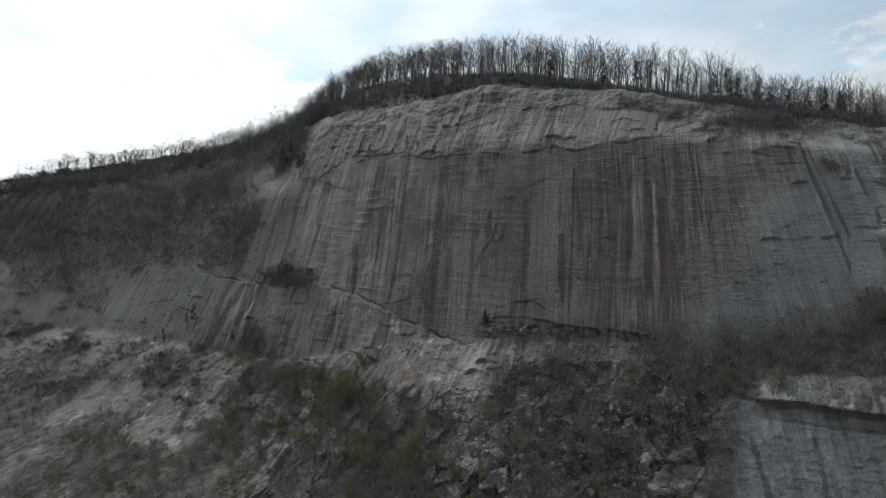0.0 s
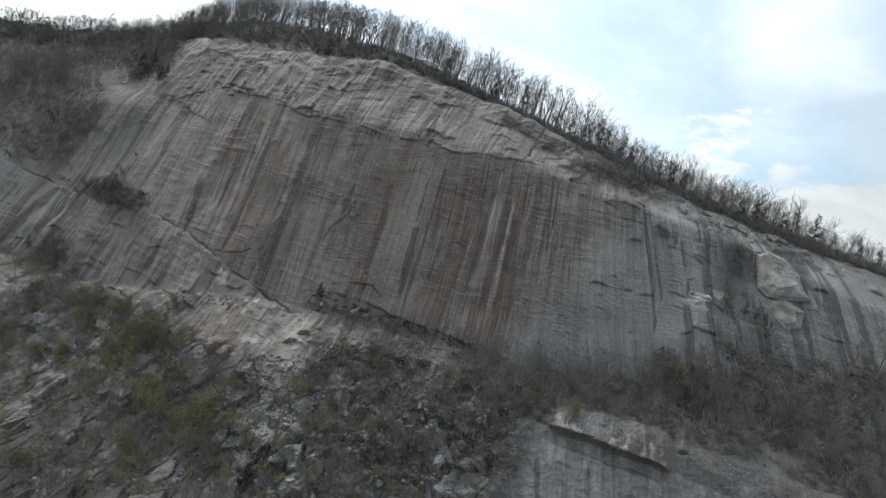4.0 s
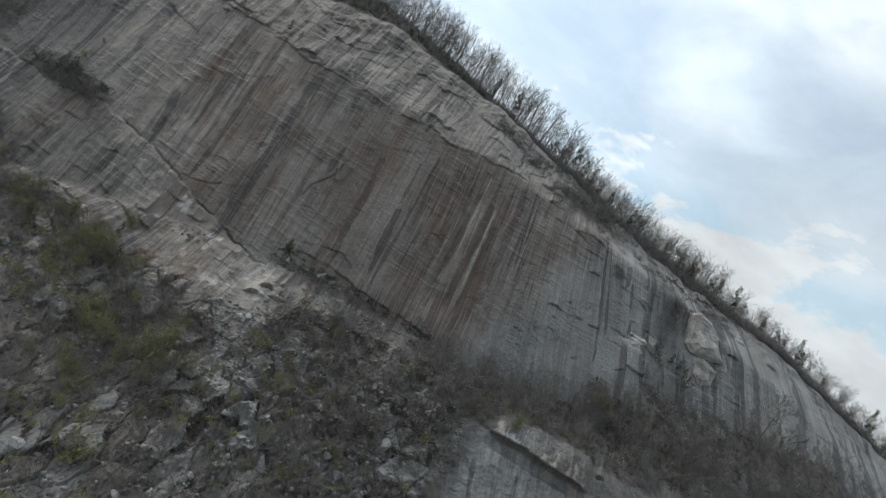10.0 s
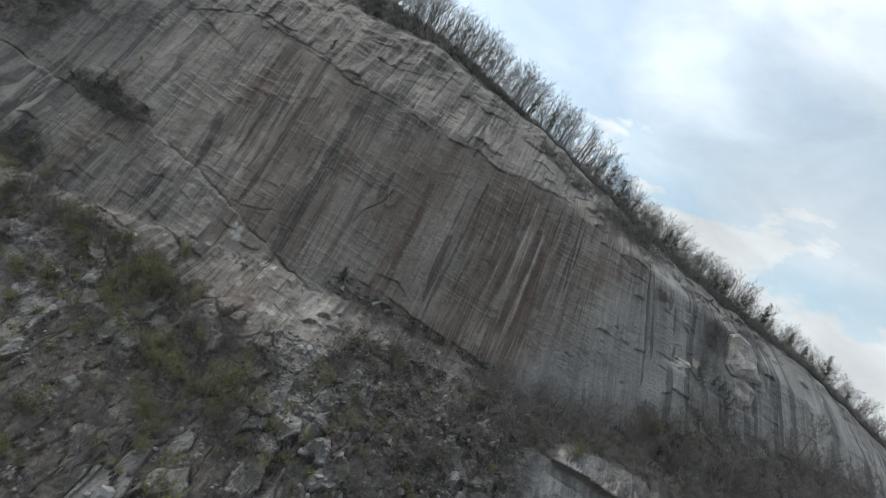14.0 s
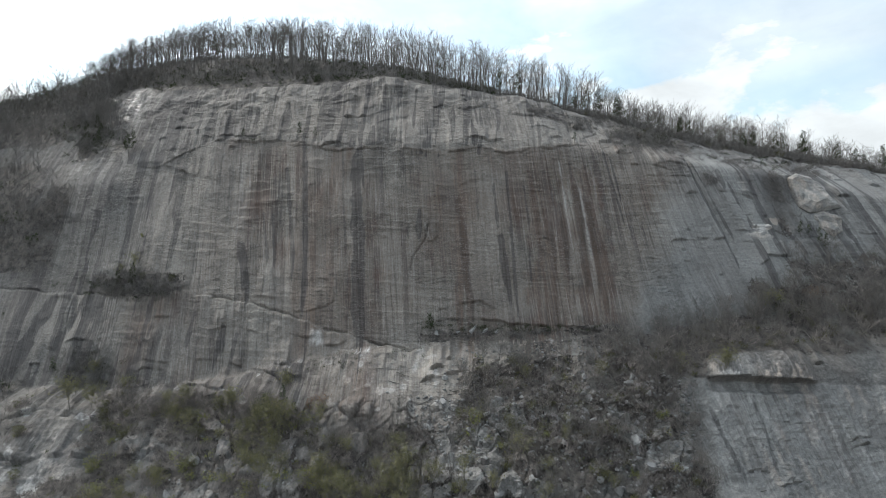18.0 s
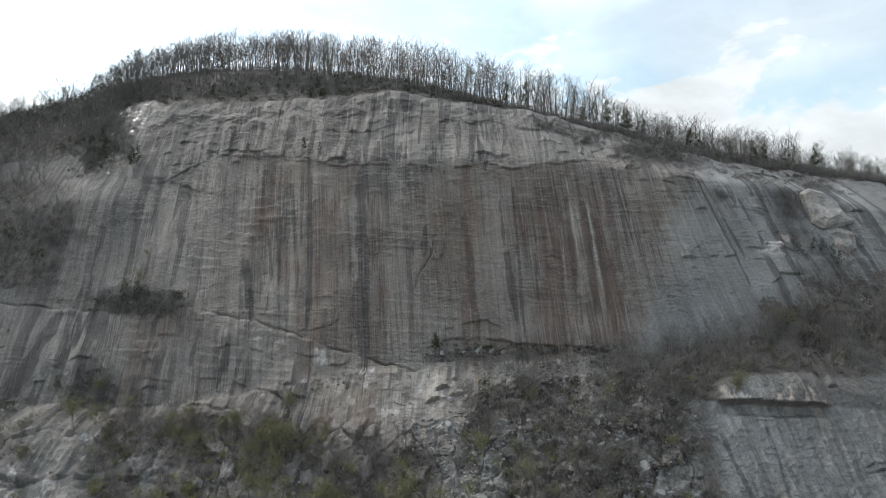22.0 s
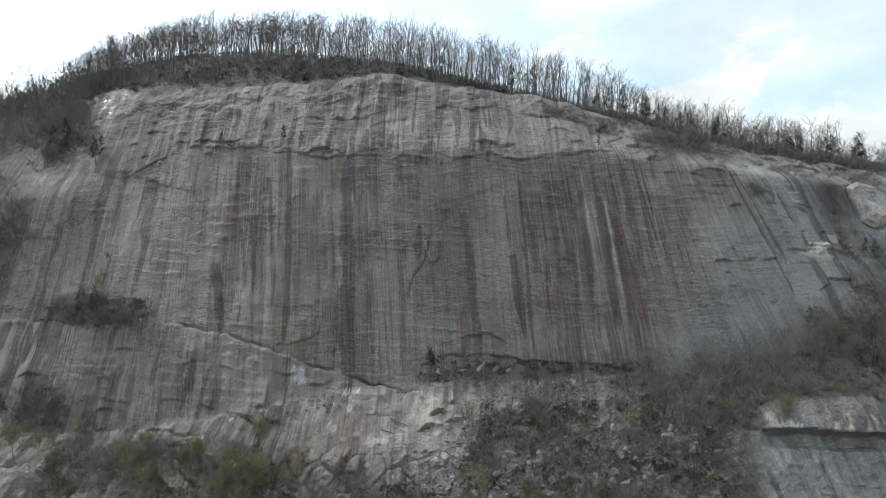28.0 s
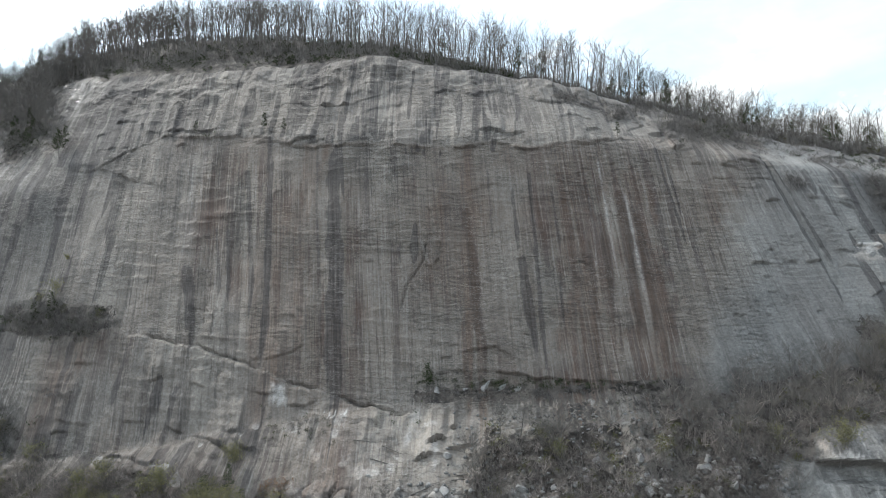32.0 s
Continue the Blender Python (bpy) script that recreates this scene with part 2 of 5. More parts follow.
    col = n.mix(rust, col, n.mix(n.ramp(s2, 0.35, 0.65), (0.050, 0.035, 0.028), (0.078, 0.053, 0.040)))
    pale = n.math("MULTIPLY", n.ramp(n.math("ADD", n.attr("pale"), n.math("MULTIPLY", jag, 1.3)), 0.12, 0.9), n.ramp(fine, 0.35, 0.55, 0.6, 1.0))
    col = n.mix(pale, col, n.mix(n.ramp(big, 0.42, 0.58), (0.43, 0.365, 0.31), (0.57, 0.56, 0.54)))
    # thin exfoliation edges: hairlines and lips, their shade and highlight painted dark and pale
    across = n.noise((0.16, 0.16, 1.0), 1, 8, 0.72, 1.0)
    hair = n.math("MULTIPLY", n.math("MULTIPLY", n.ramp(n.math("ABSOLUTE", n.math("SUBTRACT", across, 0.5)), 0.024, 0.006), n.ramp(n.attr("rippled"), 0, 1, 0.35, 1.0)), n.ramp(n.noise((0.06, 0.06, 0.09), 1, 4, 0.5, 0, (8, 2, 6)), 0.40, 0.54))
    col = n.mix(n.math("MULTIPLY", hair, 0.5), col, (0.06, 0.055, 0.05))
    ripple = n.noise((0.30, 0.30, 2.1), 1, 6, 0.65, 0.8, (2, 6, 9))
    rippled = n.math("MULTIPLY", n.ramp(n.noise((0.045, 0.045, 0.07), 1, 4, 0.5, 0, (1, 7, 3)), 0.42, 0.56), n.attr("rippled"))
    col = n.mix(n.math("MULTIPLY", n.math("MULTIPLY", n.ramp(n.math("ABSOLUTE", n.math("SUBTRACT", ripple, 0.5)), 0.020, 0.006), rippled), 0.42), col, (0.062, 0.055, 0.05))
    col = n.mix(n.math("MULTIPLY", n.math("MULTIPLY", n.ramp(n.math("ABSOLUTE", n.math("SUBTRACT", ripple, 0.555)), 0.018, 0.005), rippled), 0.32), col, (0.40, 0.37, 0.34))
    # grain, lichen specks and pits
    col = n.mix(1.0, col, n.mix(n.ramp(grain, 0.32, 0.68), (0.83, 0.83, 0.83), (1.16, 1.16, 1.16)), "MULTIPLY")
    speck = n.noise((1, 1, 1), 2.6, 4, 0.55)
    col = n.mix(n.ramp(speck, 0.63, 0.70, 0.0, 0.5), col, (0.08, 0.08, 0.075))
    # litter, soil and moss where plants hold
    soil = n.mix(n.ramp(n.noise((1, 1, 1), 0.45, 8, 0.7), 0.36, 0.64), (0.030, 0.027, 0.025), (0.135, 0.118, 0.104))
    soil = n.mix(n.ramp(n.noise((1, 1, 1), 0.5, 5, 0.6, 0, (5, 5, 5)), 0.62, 0.74), soil, (0.045, 0.052, 0.024))
    soil = n.mix(n.ramp(n.noise((1, 1, 1), 2.4, 5, 0.65), 0.58, 0.68), soil, (0.195, 0.182, 0.168))
    veg = n.ramp(n.math("ADD", n.attr("veg"), n.math("MULTIPLY", n.math("SUBTRACT", fine, 0.5), 1.3)), 0.47, 0.54)
    col = n.mix(veg, col, soil)
    wet = n.math("MULTIPLY", n.attr("wet"), n.math("MULTIPLY", n.ramp(s3, 0.46, 0.53), n.ramp(s2, 0.40, 0.48)), True)
    rough = 0.74
    n.set(n.bsdf.inputs["Coat Weight"], wet)
    n.bsdf.inputs["Coat Roughness"].default_value = 0.16
    film = n.t.nodes.new("ShaderNodeBump")
    film.inputs["Strength"].default_value, film.inputs["Distance"].default_value = 1.0, 0.10
    n.t.links.new(n.noise((1.4, 1.4, 0.8), 1, 3, 0.5, 0.3, (3, 5, 7)), film.inputs["Height"])
    n.t.links.new(film.outputs[0], n.bsdf.inputs["Coat Normal"])
    n.bsdf.inputs["Coat IOR"].default_value = 1.33
    edges = n.math("MULTIPLY", n.ramp(across, 0.488, 0.512), n.ramp(n.noise((0.06, 0.06, 0.09), 1, 4, 0.5, 0, (8, 2, 6)), 0.44, 0.60))
    h = n.math("ADD", n.math("MULTIPLY", edges, 0.24), n.math("MULTIPLY", fine, 0.7))
    h = n.math("ADD", h, n.math("MULTIPLY", s2, 0.4))
    h = n.math("ADD", h, n.math("MULTIPLY", n.math("MULTIPLY", n.ramp(ripple, 0.488, 0.515), rippled), 0.22))
    h = n.math("ADD", h, n.math("MULTIPLY", grain, 0.25))
    return n.finish(col, rough, h, 0.85, 0.5, 0.4)


def boulder_material():
    n = Nodes("talus_granite")
    big = n.noise((1, 1, 1), 0.5, 4)
    col = n.mix(n.ramp(big, 0.35, 0.65), (0.12, 0.122, 0.122), (0.235, 0.235, 0.23))
    col = n.mix(n.ramp(n.random(), 0.0, 1.0, 0.0, 0.4), col, (0.12, 0.117, 0.113))
    col = n.mix(n.ramp(n.island(), 0.6, 1.0, 0.0, 0.55), col, (0.36, 0.355, 0.345))
    fine = n.noise((1, 1, 1), 3.5, 6, 0.65)
    col = n.mix(n.ramp(fine, 0.55, 0.7, 0, 0.6), col, (0.50, 0.49, 0.47))
    col = n.mix(n.ramp(n.noise((1, 1, 1), 1.3, 4, 0.6, 0, (3, 1, 2)), 0.6, 0.72, 0, 0.7), col, (0.07, 0.075, 0.05))
    return n.finish(col, 0.8, fine, 0.6, 0.2)


def bark_material(name, a, b):
    n = Nodes(name)
    f = n.noise((3, 3, 0.5), 1.5, 4, 0.6)
    col = n.mix(n.ramp(f, 0.3, 0.7), a, b)
    col = n.mix(n.ramp(n.random(), 0, 1, 0, 0.35), col, (0.20, 0.185, 0.165))
    return n.finish(col, 0.9, f, 0.5, 0.05)


def leaf_material(name, a, b):
    n = Nodes(name)
    col = n.mix(n.island(), a, b)
    col = n.mix(n.ramp(n.noise((1, 1, 1), 0.6, 3), 0.35, 0.65, 0, 0.5), col, tuple(v * 0.6 for v in a))
    return n.finish(col, 0.75, None, spec=0.2)


ROCK = rock_material()
BOULDER = boulder_material()
BARK = bark_material("grey_bark", (0.07, 0.066, 0.062), (0.15, 0.141, 0.132))
TWIG = bark_material("twig_bark", (0.088, 0.081, 0.076), (0.165, 0.154, 0.145))
LITTER = leaf_material("russet_leaves", (0.12, 0.07, 0.04), (0.2, 0.13, 0.08))
BRUSH = leaf_material("bare_brush", (0.150, 0.132, 0.124), (0.310, 0.278, 0.258))
SCRUB = leaf_material("dark_scrub", (0.115, 0.108, 0.104), (0.225, 0.210, 0.199))
NEEDLE = leaf_material("pine_needles", (0.028, 0.042, 0.018), (0.06, 0.075, 0.03))
BUDS = leaf_material("spring_leaves", (0.16, 0.18, 0.05), (0.26, 0.25, 0.08))
YOUNG = leaf_material("young_leaves", (0.135, 0.135, 0.062), (0.235, 0.218, 0.115))
OLIVE = leaf_material("olive_leaves", (0.085, 0.09, 0.04), (0.15, 0.145, 0.07))

# ---- the land: one sheet, shaped by a few lines that run along the face ----
def hash01(ix, iy, seed):
    h = (ix.astype(np.int64) * 374761393 + iy.astype(np.int64) * 668265263 + seed * 974634541) & 0xFFFFFFFF
    h = ((h ^ (h >> 13)) * 1274126177) & 0xFFFFFFFF
    return ((h ^ (h >> 16)) & 0xFFFF) / 65535.0


def vnoise(x, y, seed=0):
    """Smooth value noise, -1 to 1."""
    x, y = np.broadcast_arrays(np.asarray(x, float), np.asarray(y, float))
    ix, iy = np.floor(x), np.floor(y)
    fx, fy = x - ix, y - iy
    fx, fy = fx * fx * (3 - 2 * fx), fy * fy * (3 - 2 * fy)
    a, b = hash01(ix, iy, seed), hash01(ix + 1, iy, seed)
    c, d = hash01(ix, iy + 1, seed), hash01(ix + 1, iy + 1, seed)
    return 2 * ((a * (1 - fx) + b * fx) * (1 - fy) + (c * (1 - fx) + d * fx) * fy) - 1


def fbm(x, y, seed=0, octaves=4, gain=0.5):
    total, amp, norm = 0.0, 1.0, 0.0
    for o in range(octaves):
        total = total + amp * vnoise(x * 2 ** o, y * 2 ** o, seed + o * 17)
        norm += amp
        amp *= gain
    return total / norm


def step(x, lo, hi):
    t = np.clip((x - lo) / (hi - lo), 0, 1)
    return t * t * (3 - 2 * t)


def bump(x, centre, half, soft):
    return step(x, centre - half - soft, centre - half + soft) * (1 - step(x, centre + half - soft, centre + half + soft))


KNOTS = [-520, -340, -272, -230, -208, -175, -145, -98, -50, -3, 25, 80, 150, 260]


def along(u, values, blur=7.0):
    """A line along the face, rounded at its knots."""
    return sum(np.interp(u + o * blur, KNOTS, values) for o in (-1, -0.6, -0.3, 0, 0.3, 0.6, 1)) / 7


def ridge_z(u): return along(u, [62, 63, 71, 85, 90, 90, 87, 77, 59.5, 48, 42, 32, 15, 2])
def rim_z(u): return along(u, [34, 38, 46, 56, 61, 57, 55, 57, 51, 40, 34, 25, 4, -12])
def rim_d(u): return along(u, [225, 228, 232, 236, 234, 212, 203, 198, 204, 210, 212, 214, 216, 220])
def band_z(u): return along(u, [-10, 0, 8, 20, 27, 32, 33, 33, 32, 28, 24, 12, -10, -25])
def band_d(u): return along(u, [200, 203, 207, 206, 204, 198, 192, 182, 181, 188, 191, 194, 196, 200])
def foot_z(u): return along(u, [-40, -40, -40, -42, -42, -42, -38, -27, -25, -22.5, -19, -18, -30, -45])
def foot_d(u): return along(u, [172, 174, 176, 176, 172, 168, 165, 163, 163, 166, 169, 171, 172, 175])
def bench_d(u): return along(u, [161, 163, 165, 166, 164, 161, 158, 154, 149, 151, 152, 156, 161, 165], 4)
def bench_z(u): return along(u, [-43, -43, -43, -44, -44, -44, -43, -38, -38, -29.5, -29, -32, -42, -55], 4)
def low_d(u): return along(u, [150, 152, 154, 156, 156, 155, 153, 147, 138, 144, 146, 148, 150, 155])
def skirt_d(u): return along(u, [128, 130, 132, 136, 138, 139, 139, 130, 121, 134, 137, 134, 130, 130])


def diagonal_z(u):
    """The ramp that cuts the face off at its lower left."""
    return np.interp(u, [-270, -230, -206, -178, -155, -133, -113, -94, -84, -60], [-9, -12, -14, -14.5, -13, -17, -22, -26.5, -28, -32])


def profile(u, v):
    """Depth and height of the smooth land; v runs 0 to 10 from the valley up the face and over the hill."""
    one = np.ones_like(u)
    ds = [-2400 * one, -150 * one, 45 * one, 100 * one, skirt_d(u), low_d(u), bench_d(u), foot_d(u), band_d(u), rim_d(u), rim_d(u) + 22, 0 * one + 262, 430 * one, 2400 * one]
    zs = [-125 * one, -122 * one, -105 * one, -76 * one, -61 * one, -46 * one, bench_z(u), foot_z(u), band_z(u), rim_z(u),
          rim_z(u) + 0.55 * (ridge_z(u) - rim_z(u)) + 0.6, ridge_z(u), ridge_z(u) - 25, -90 * one]
    return ds, zs


V_STOPS = [0, 1, 2, 3, 4, 5, 6, 7, 8, 9, 10, 11, 12, 13]
V_COUNT = [3, 10, 18, 34, 44, 42, 36, 205, 100, 28, 12, 8, 4]


def axis_v():
    return np.concatenate([np.linspace(a, a + 1, n, endpoint=False) for a, n in zip(V_STOPS, V_COUNT)] + [[13.0]])


def axis_u():
    core = np.concatenate([np.arange(-330, -215, 1.1), np.arange(-215, -165, 0.5), np.arange(-165, 25, 0.3), np.arange(25, 60, 0.42), np.arange(60, 200, 1.2)])
    left = -330 - np.cumsum(np.geomspace(1, 160, 42))[::-1]
    right = 200 + np.cumsum(np.geomspace(1, 170, 42))
    return np.concatenate([left, core, right])


def smooth_rows(a, sigma):
    """Blur down the columns by sigma samples, only where the rows lie close."""
    k = np.exp(-0.5 * (np.arange(-3 * sigma, 3 * sigma + 1) / sigma) ** 2)
    k /= k.sum()
    pad = np.pad(a, ((3 * sigma, 3 * sigma), (0, 0)), mode="edge")
    out = sum(w * pad[i:i + a.shape[0]] for i, w in enumerate(k))
    keep = step(np.arange(a.shape[0]), 22, 45)[:, None] * (1 - step(np.arange(a.shape[0]), a.shape[0] - 22, a.shape[0] - 10))[:, None]
    return a * (1 - keep) + out * keep


# long cracks and roofs: places along the face, heights, outward step, reach upward
LIPS = [((-200, -176, -165, -152, -135, -121, -110, -97, -86, -76, -66, -57, -46, -35, -23, -12, -4), (30, 28, 33, 36.5, 35, 34, 31, 31.6, 30.6, 29.6, 31, 29.2, 30.7, 32.4, 32.5, 32, 30), 0.85, 7),
        ((-192, -172, -160, -152, -148), (32, 29, 24.7, 22.5, 22), 0.9, 5),
        ((-127, -124, -120, -114, -108, -101, -93, -87), (39, 42.5, 44.2, 43.8, 42.8, 43.2, 46.3, 51), 1.5, 5),
        ((-84, -78, -70, -64, -58), (46, 46.5, 45, 46.5, 45), 0.7, 4),
        ((-60, -52, -44, -36, -30), (44, 43, 43.5, 41, 41), 0.7, 4),
        ((-20, -14, -9, -3), (25.5, 26.4, 25.8, 24.4), 1.1, 4), ((-17, -8, 2, 5), (22.6, 23, 22.4, 21.6), 0.5, 3),
        ((8, 12, 16, 19, 20), (18, 17.6, 16.5, 14.8, 11.5), 1.1, 4), ((14, 19, 24, 28, 31), (7.0, 5.8, 4.4, 3.8, 0.5), 1.2, 4),
        ((-158, -150, -143, -136), (37.5, 38.5, 36.8, 37.6), 0.7, 3), ((-120, -112, -107, -103), (32, 33.5, 33, 31.2), 1.3, 2.5),
        ((-70, -66, -62, -56), (33.5, 34.2, 33.2, 33), 1.2, 2.2), ((-93, -85, -78), (28.4, 28.8, 28.0), 0.4, 2),
        ((-52, -40, -28, -20), (-23.5, -23.0, -23.2, -22.4), 0.9, 3), ((-84, -76, -66, -56, -44, -34, -28), (-21.5, -20.2, -20, -20.6, -21.6, -22.6, -23), 1.3, 4), ((-80, -72, -66, -60), (-18.5, -16.5, -15.0, -17.5), 0.8, 3),
        ((-150, -140, -131, -126), (-24, -23, -24.5, -27), 1.0, 5), ((-170, -160, -152), (-22, -20.5, -23), 0.9, 5),
        ((-140, -132, -124, -118), (-33, -34, -36, -38), 1.8, 5), ((-200, -188, -178, -168), (-47, -45.5, -46, -48), 2.2, 8),
        ((-215, -203, -192, -180), (-57, -55, -54.5, -57), 2.2, 8), ((-196, -184, -172, -160, -146), (-56, -54.5, -54, -53.5, -55), 2.2, 6)]


def add_lips(relief, u, z, u1, rows, seed):
    """Outward steps above ledge lines, sharp below and fading upward."""
    for i, (us, zs, high, reach) in enumerate(rows):
        c0, c1 = np.searchsorted(u1, us[0] - 1), np.searchsorted(u1, us[-1] + 1)
        if c1 - c0 < 3:
            continue
        uu, zz = u[:, c0:c1], z[:, c0:c1]
        line = np.interp(uu, us, zs) + 0.5 * fbm(uu / 2.2, 0 * uu + i, seed + i, 3) + 0.5 * vnoise(uu / 7, 0 * uu + i, seed + 90 + i)
        ends = step(uu, us[0], us[0] + 0.22 * (us[-1] - us[0])) * (1 - step(uu, us[-1] - 0.22 * (us[-1] - us[0]), us[-1]))
        amount = high * ends * (0.15 + 0.85 * step(vnoise(uu / 3.5, 0 * uu + 3 * i, seed + 50) + 0.5 * vnoise(uu / 1.1, 0 * uu + i, seed + 51), -0.3, 0.5))
        relief[:, c0:c1] += 0.62 * amount * step(zz, line - 0.14, line + 0.08) * np.clip(1 - (zz - line) / (2.4 * reach), 0, 1)
        relief[:, c0:c1] -= 0.4 * amount * bump(zz, line - 0.25, 0.15, 0.12)


def random_lips(seed, count, us, zs, length, high, reach):
    r = random.Random(seed)
    rows = []
    for _ in range(count):
        c, h, ln = r.uniform(*us), r.uniform(*zs), r.uniform(*length)
        tilt, sag = r.gauss(0.02, 0.10) * ln, r.uniform(-0.06, 0.12) * ln
        rows.append(((c - ln / 2, c - ln / 5, c + ln / 5, c + ln / 2), (h - tilt / 2, h + sag - tilt / 6, h + sag + tilt / 6, h + tilt / 2), r.uniform(*high), r.uniform(*reach)))
    return rows


def blocks(u, z, size, seed):
    """Split rock: a number for each block, and the width of the joint round it."""
    x, y = u / size + 0.35 * vnoise(u / 3, z / 3, seed), z / (0.8 * size) + 0.35 * vnoise(u / 3, z / 3, seed + 1)
    ix, iy = np.floor(x), np.floor(y)
    near, second, number = np.full(u.shape, 9.0), np.full(u.shape, 9.0), np.zeros(u.shape)
    for i in (-1, 0, 1):
        for j in (-1, 0, 1):
            cx, cy = ix + i, iy + j
            h = hash01(cx, cy, seed + 5)
            far = np.hypot(cx + hash01(cx, cy, seed + 3) - x, cy + hash01(cx, cy, seed + 4) - y)
            number = np.where(far < near, h, number)
            second = np.minimum(second, np.maximum(far, near))
            near = np.minimum(near, far)
    return number, second - near


def outcrops(u, z, v):
    """Where blocky rock breaks through the slope, its blocks and joints."""
    zone = step(v, 2.5, 3.1) * (1 - step(v, 5.5, 5.9)) * bump(u, -78, 62, 8)
    number, joint = blocks(u, z, 5.2, 611)
    small, crack = blocks(u, z, 1.9, 631)
    bare = zone * step(number + 0.75 * fbm(u / 14, z / 9, 651, 3), 0.76, 0.80)
    return zone, bare, number, joint, small, crack


def masks_and_relief(u, d, z, v, u1):
    """Outward relief in metres, and the weights of the rock's markings."""
    wall = step(v, 6.75, 7.05) * (1 - step(v, 9.0, 9.5)) * step(u, -250, -215)
    left = 1 - step(u, -236, -212)
    cap = step(z, np.interp(u1, LIPS[0][0], LIPS[0][1])[None, :], np.interp(u1, LIPS[0][0], LIPS[0][1])[None, :] + 1.5)
    # broad swells, flutes and grain
    relief = wall * (1.5 * fbm(u / 24, z / 40, 11, 3) + 0.30 * fbm(u / 3.2, z / 40, 12, 3) + 0.16 * fbm(u / 2.5, z / 2.0, 13, 4))
    relief += wall * cap * (0.45 * fbm(u / 9, z / 6, 14, 4))
    # exfoliation sheets: fine steps across the face
    for size, deep, seed in ((2.7, 0.34, 21), (1.15, 0.16, 25)):
        sheet = (z + 2.4 * fbm(u / 22, z / 12, seed) + 0.04 * u) / size
        saw = sheet - np.floor(sheet)
        relief += wall * deep * saw ** 2 * step(fbm(u / 13, z / 9, seed + 1), 0.0, 0.4)
    add_lips(relief, u, z, u1, LIPS, 300)
    add_lips(relief, u, z, u1, random_lips(7, 90, (-205, 70), (-20, 28), (2, 9), (0.12, 0.4), (0.5, 2)), 420)
    add_lips(relief, u, z, u1, random_lips(8, 70, (-200, 60), (33, 56), (3, 12), (0.3, 0.8), (1.5, 4)), 520)
    add_lips(relief, u, z, u1, random_lips(9, 60, (-300, -95), (-60, -14), (4, 14), (0.4, 1.3), (2, 6)), 620)
    add_lips(relief, u, z, u1, random_lips(10, 40, (-100, 60), (-60, -28), (3, 9), (0.8, 2.2), (1.5, 4)), 720)
    add_lips(relief, u, z, u1, random_lips(11, 30, (-5, 90), (-5, 30), (4, 10), (0.4, 1.2), (1.5, 4)), 820)
    add_lips(relief, u, z, u1, random_lips(12, 46, (-45, 75), (24, 46), (3, 9), (0.5, 1.5), (1.2, 3)), 920)
    relief += wall * step(v, 8.5, 8.8) * (1 - step(v, 9.2, 9.5)) * 1.2 * fbm(u / 5, z / 3, 92, 4)
    # slanting flake crack in the middle of the face
    fl = np.interp(z, [-8, -1.6, 3.8, 9], [-86.8, -85.2, -81.5, -81.0])
    relief -= 0.6 * bump(u, fl, 0.25, 0.25) * bump(z, 0.5, 7.5, 1.5)
    relief += 0.55 * bump(u, fl + 1.6, 1.4, 0.3) * bump(z, 5.5, 3.0, 0.8)
    # lower slabs stand proud of the diagonal ramp
    diag = diagonal_z(u) + 1.0 * fbm(u / 9, 0 * z, 41) + 0.5 * fbm(u / 2, 0 * z, 42)
    below = (1 - step(z, diag - 0.15, diag + 0.2)) * (1 - step(u, -92, -80)) * step(u, -310, -250)
    relief += below * step(v, 5.0, 6.0) * (0.45 + 0.6 * fbm(u / 8, z / 8, 44) + 0.7 * np.abs(fbm(u / 6, z / 14, 45, 3)))
    relief -= 0.9 * bump(z, diag + 0.25, 0.25, 0.25) * (1 - step(u, -92, -80)) * step(u, -240, -220) * step(vnoise(u / 6, 0 * z, 46), -0.4, 0.2)
    # rounded brow under the wet ledge
    relief += bump(u, -197, 10, 5) * 2.0 * (1 - step(z, 21, 31)) * step(z, -8, 20)
    # talus: blocky
    head = 5.5 + 1.0 * step(u, -76, -66)
    talus = step(v, 2.2, 3.0) * (1 - step(v, head, head + 0.5)) * bump(u, -44, 30, 9)
    cell = np.abs(fbm(u / 6, z / 4, 61, 4))
    relief += talus * (1.2 - 4.2 * cell) * 1.1
    relief += step(v, 2.0, 3.0) * (1 - step(v, 6.8, 7.1)) * (0.9 * fbm(u / 6, z / 5, 63, 5) + 0.8 * (0.5 - np.abs(fbm(u / 2.6, z / 1.9, 66, 3))) * (1 - 0.75 * step(v, 5.2, 6.0)))
    # outcrop to the lower right: a roof over a dark slot, then a steep slab
    out = step(u, -13, -8) * (1 - step(u, 60, 75))
    nose = bump(u, 5.5, 13.0, 1.6)
    roof = -33.2 + 0.7 * fbm(u / 6, 0 * z, 71) - 0.05 * (u - 5)
    relief += nose * step(z, roof - 0.3, roof + 0.2) * (1 - step(v, 6.0, 6.5)) * (2.6 + 0.9 * fbm(u / 4, z / 3, 73)) * np.sqrt(np.clip(1.15 - ((u - 5.5) / 13.5) ** 2, 0, 1))
    relief -= nose * bump(z, roof - 1.6, 1.4, 0.5) * 1.8
    # the square block on the right shoulder, and the gully beside it
    relief -= step(u, 30, 31.5) * (1 - step(u, 47, 49)) * bump(z, 12, 9.5, 0.8) * 0.8
    gully = bump(u + 0.10 * (z - 10), 27.0, 2.4, 2.0) * bump(z, 12, 11, 4)
    relief -= gully * 1.8
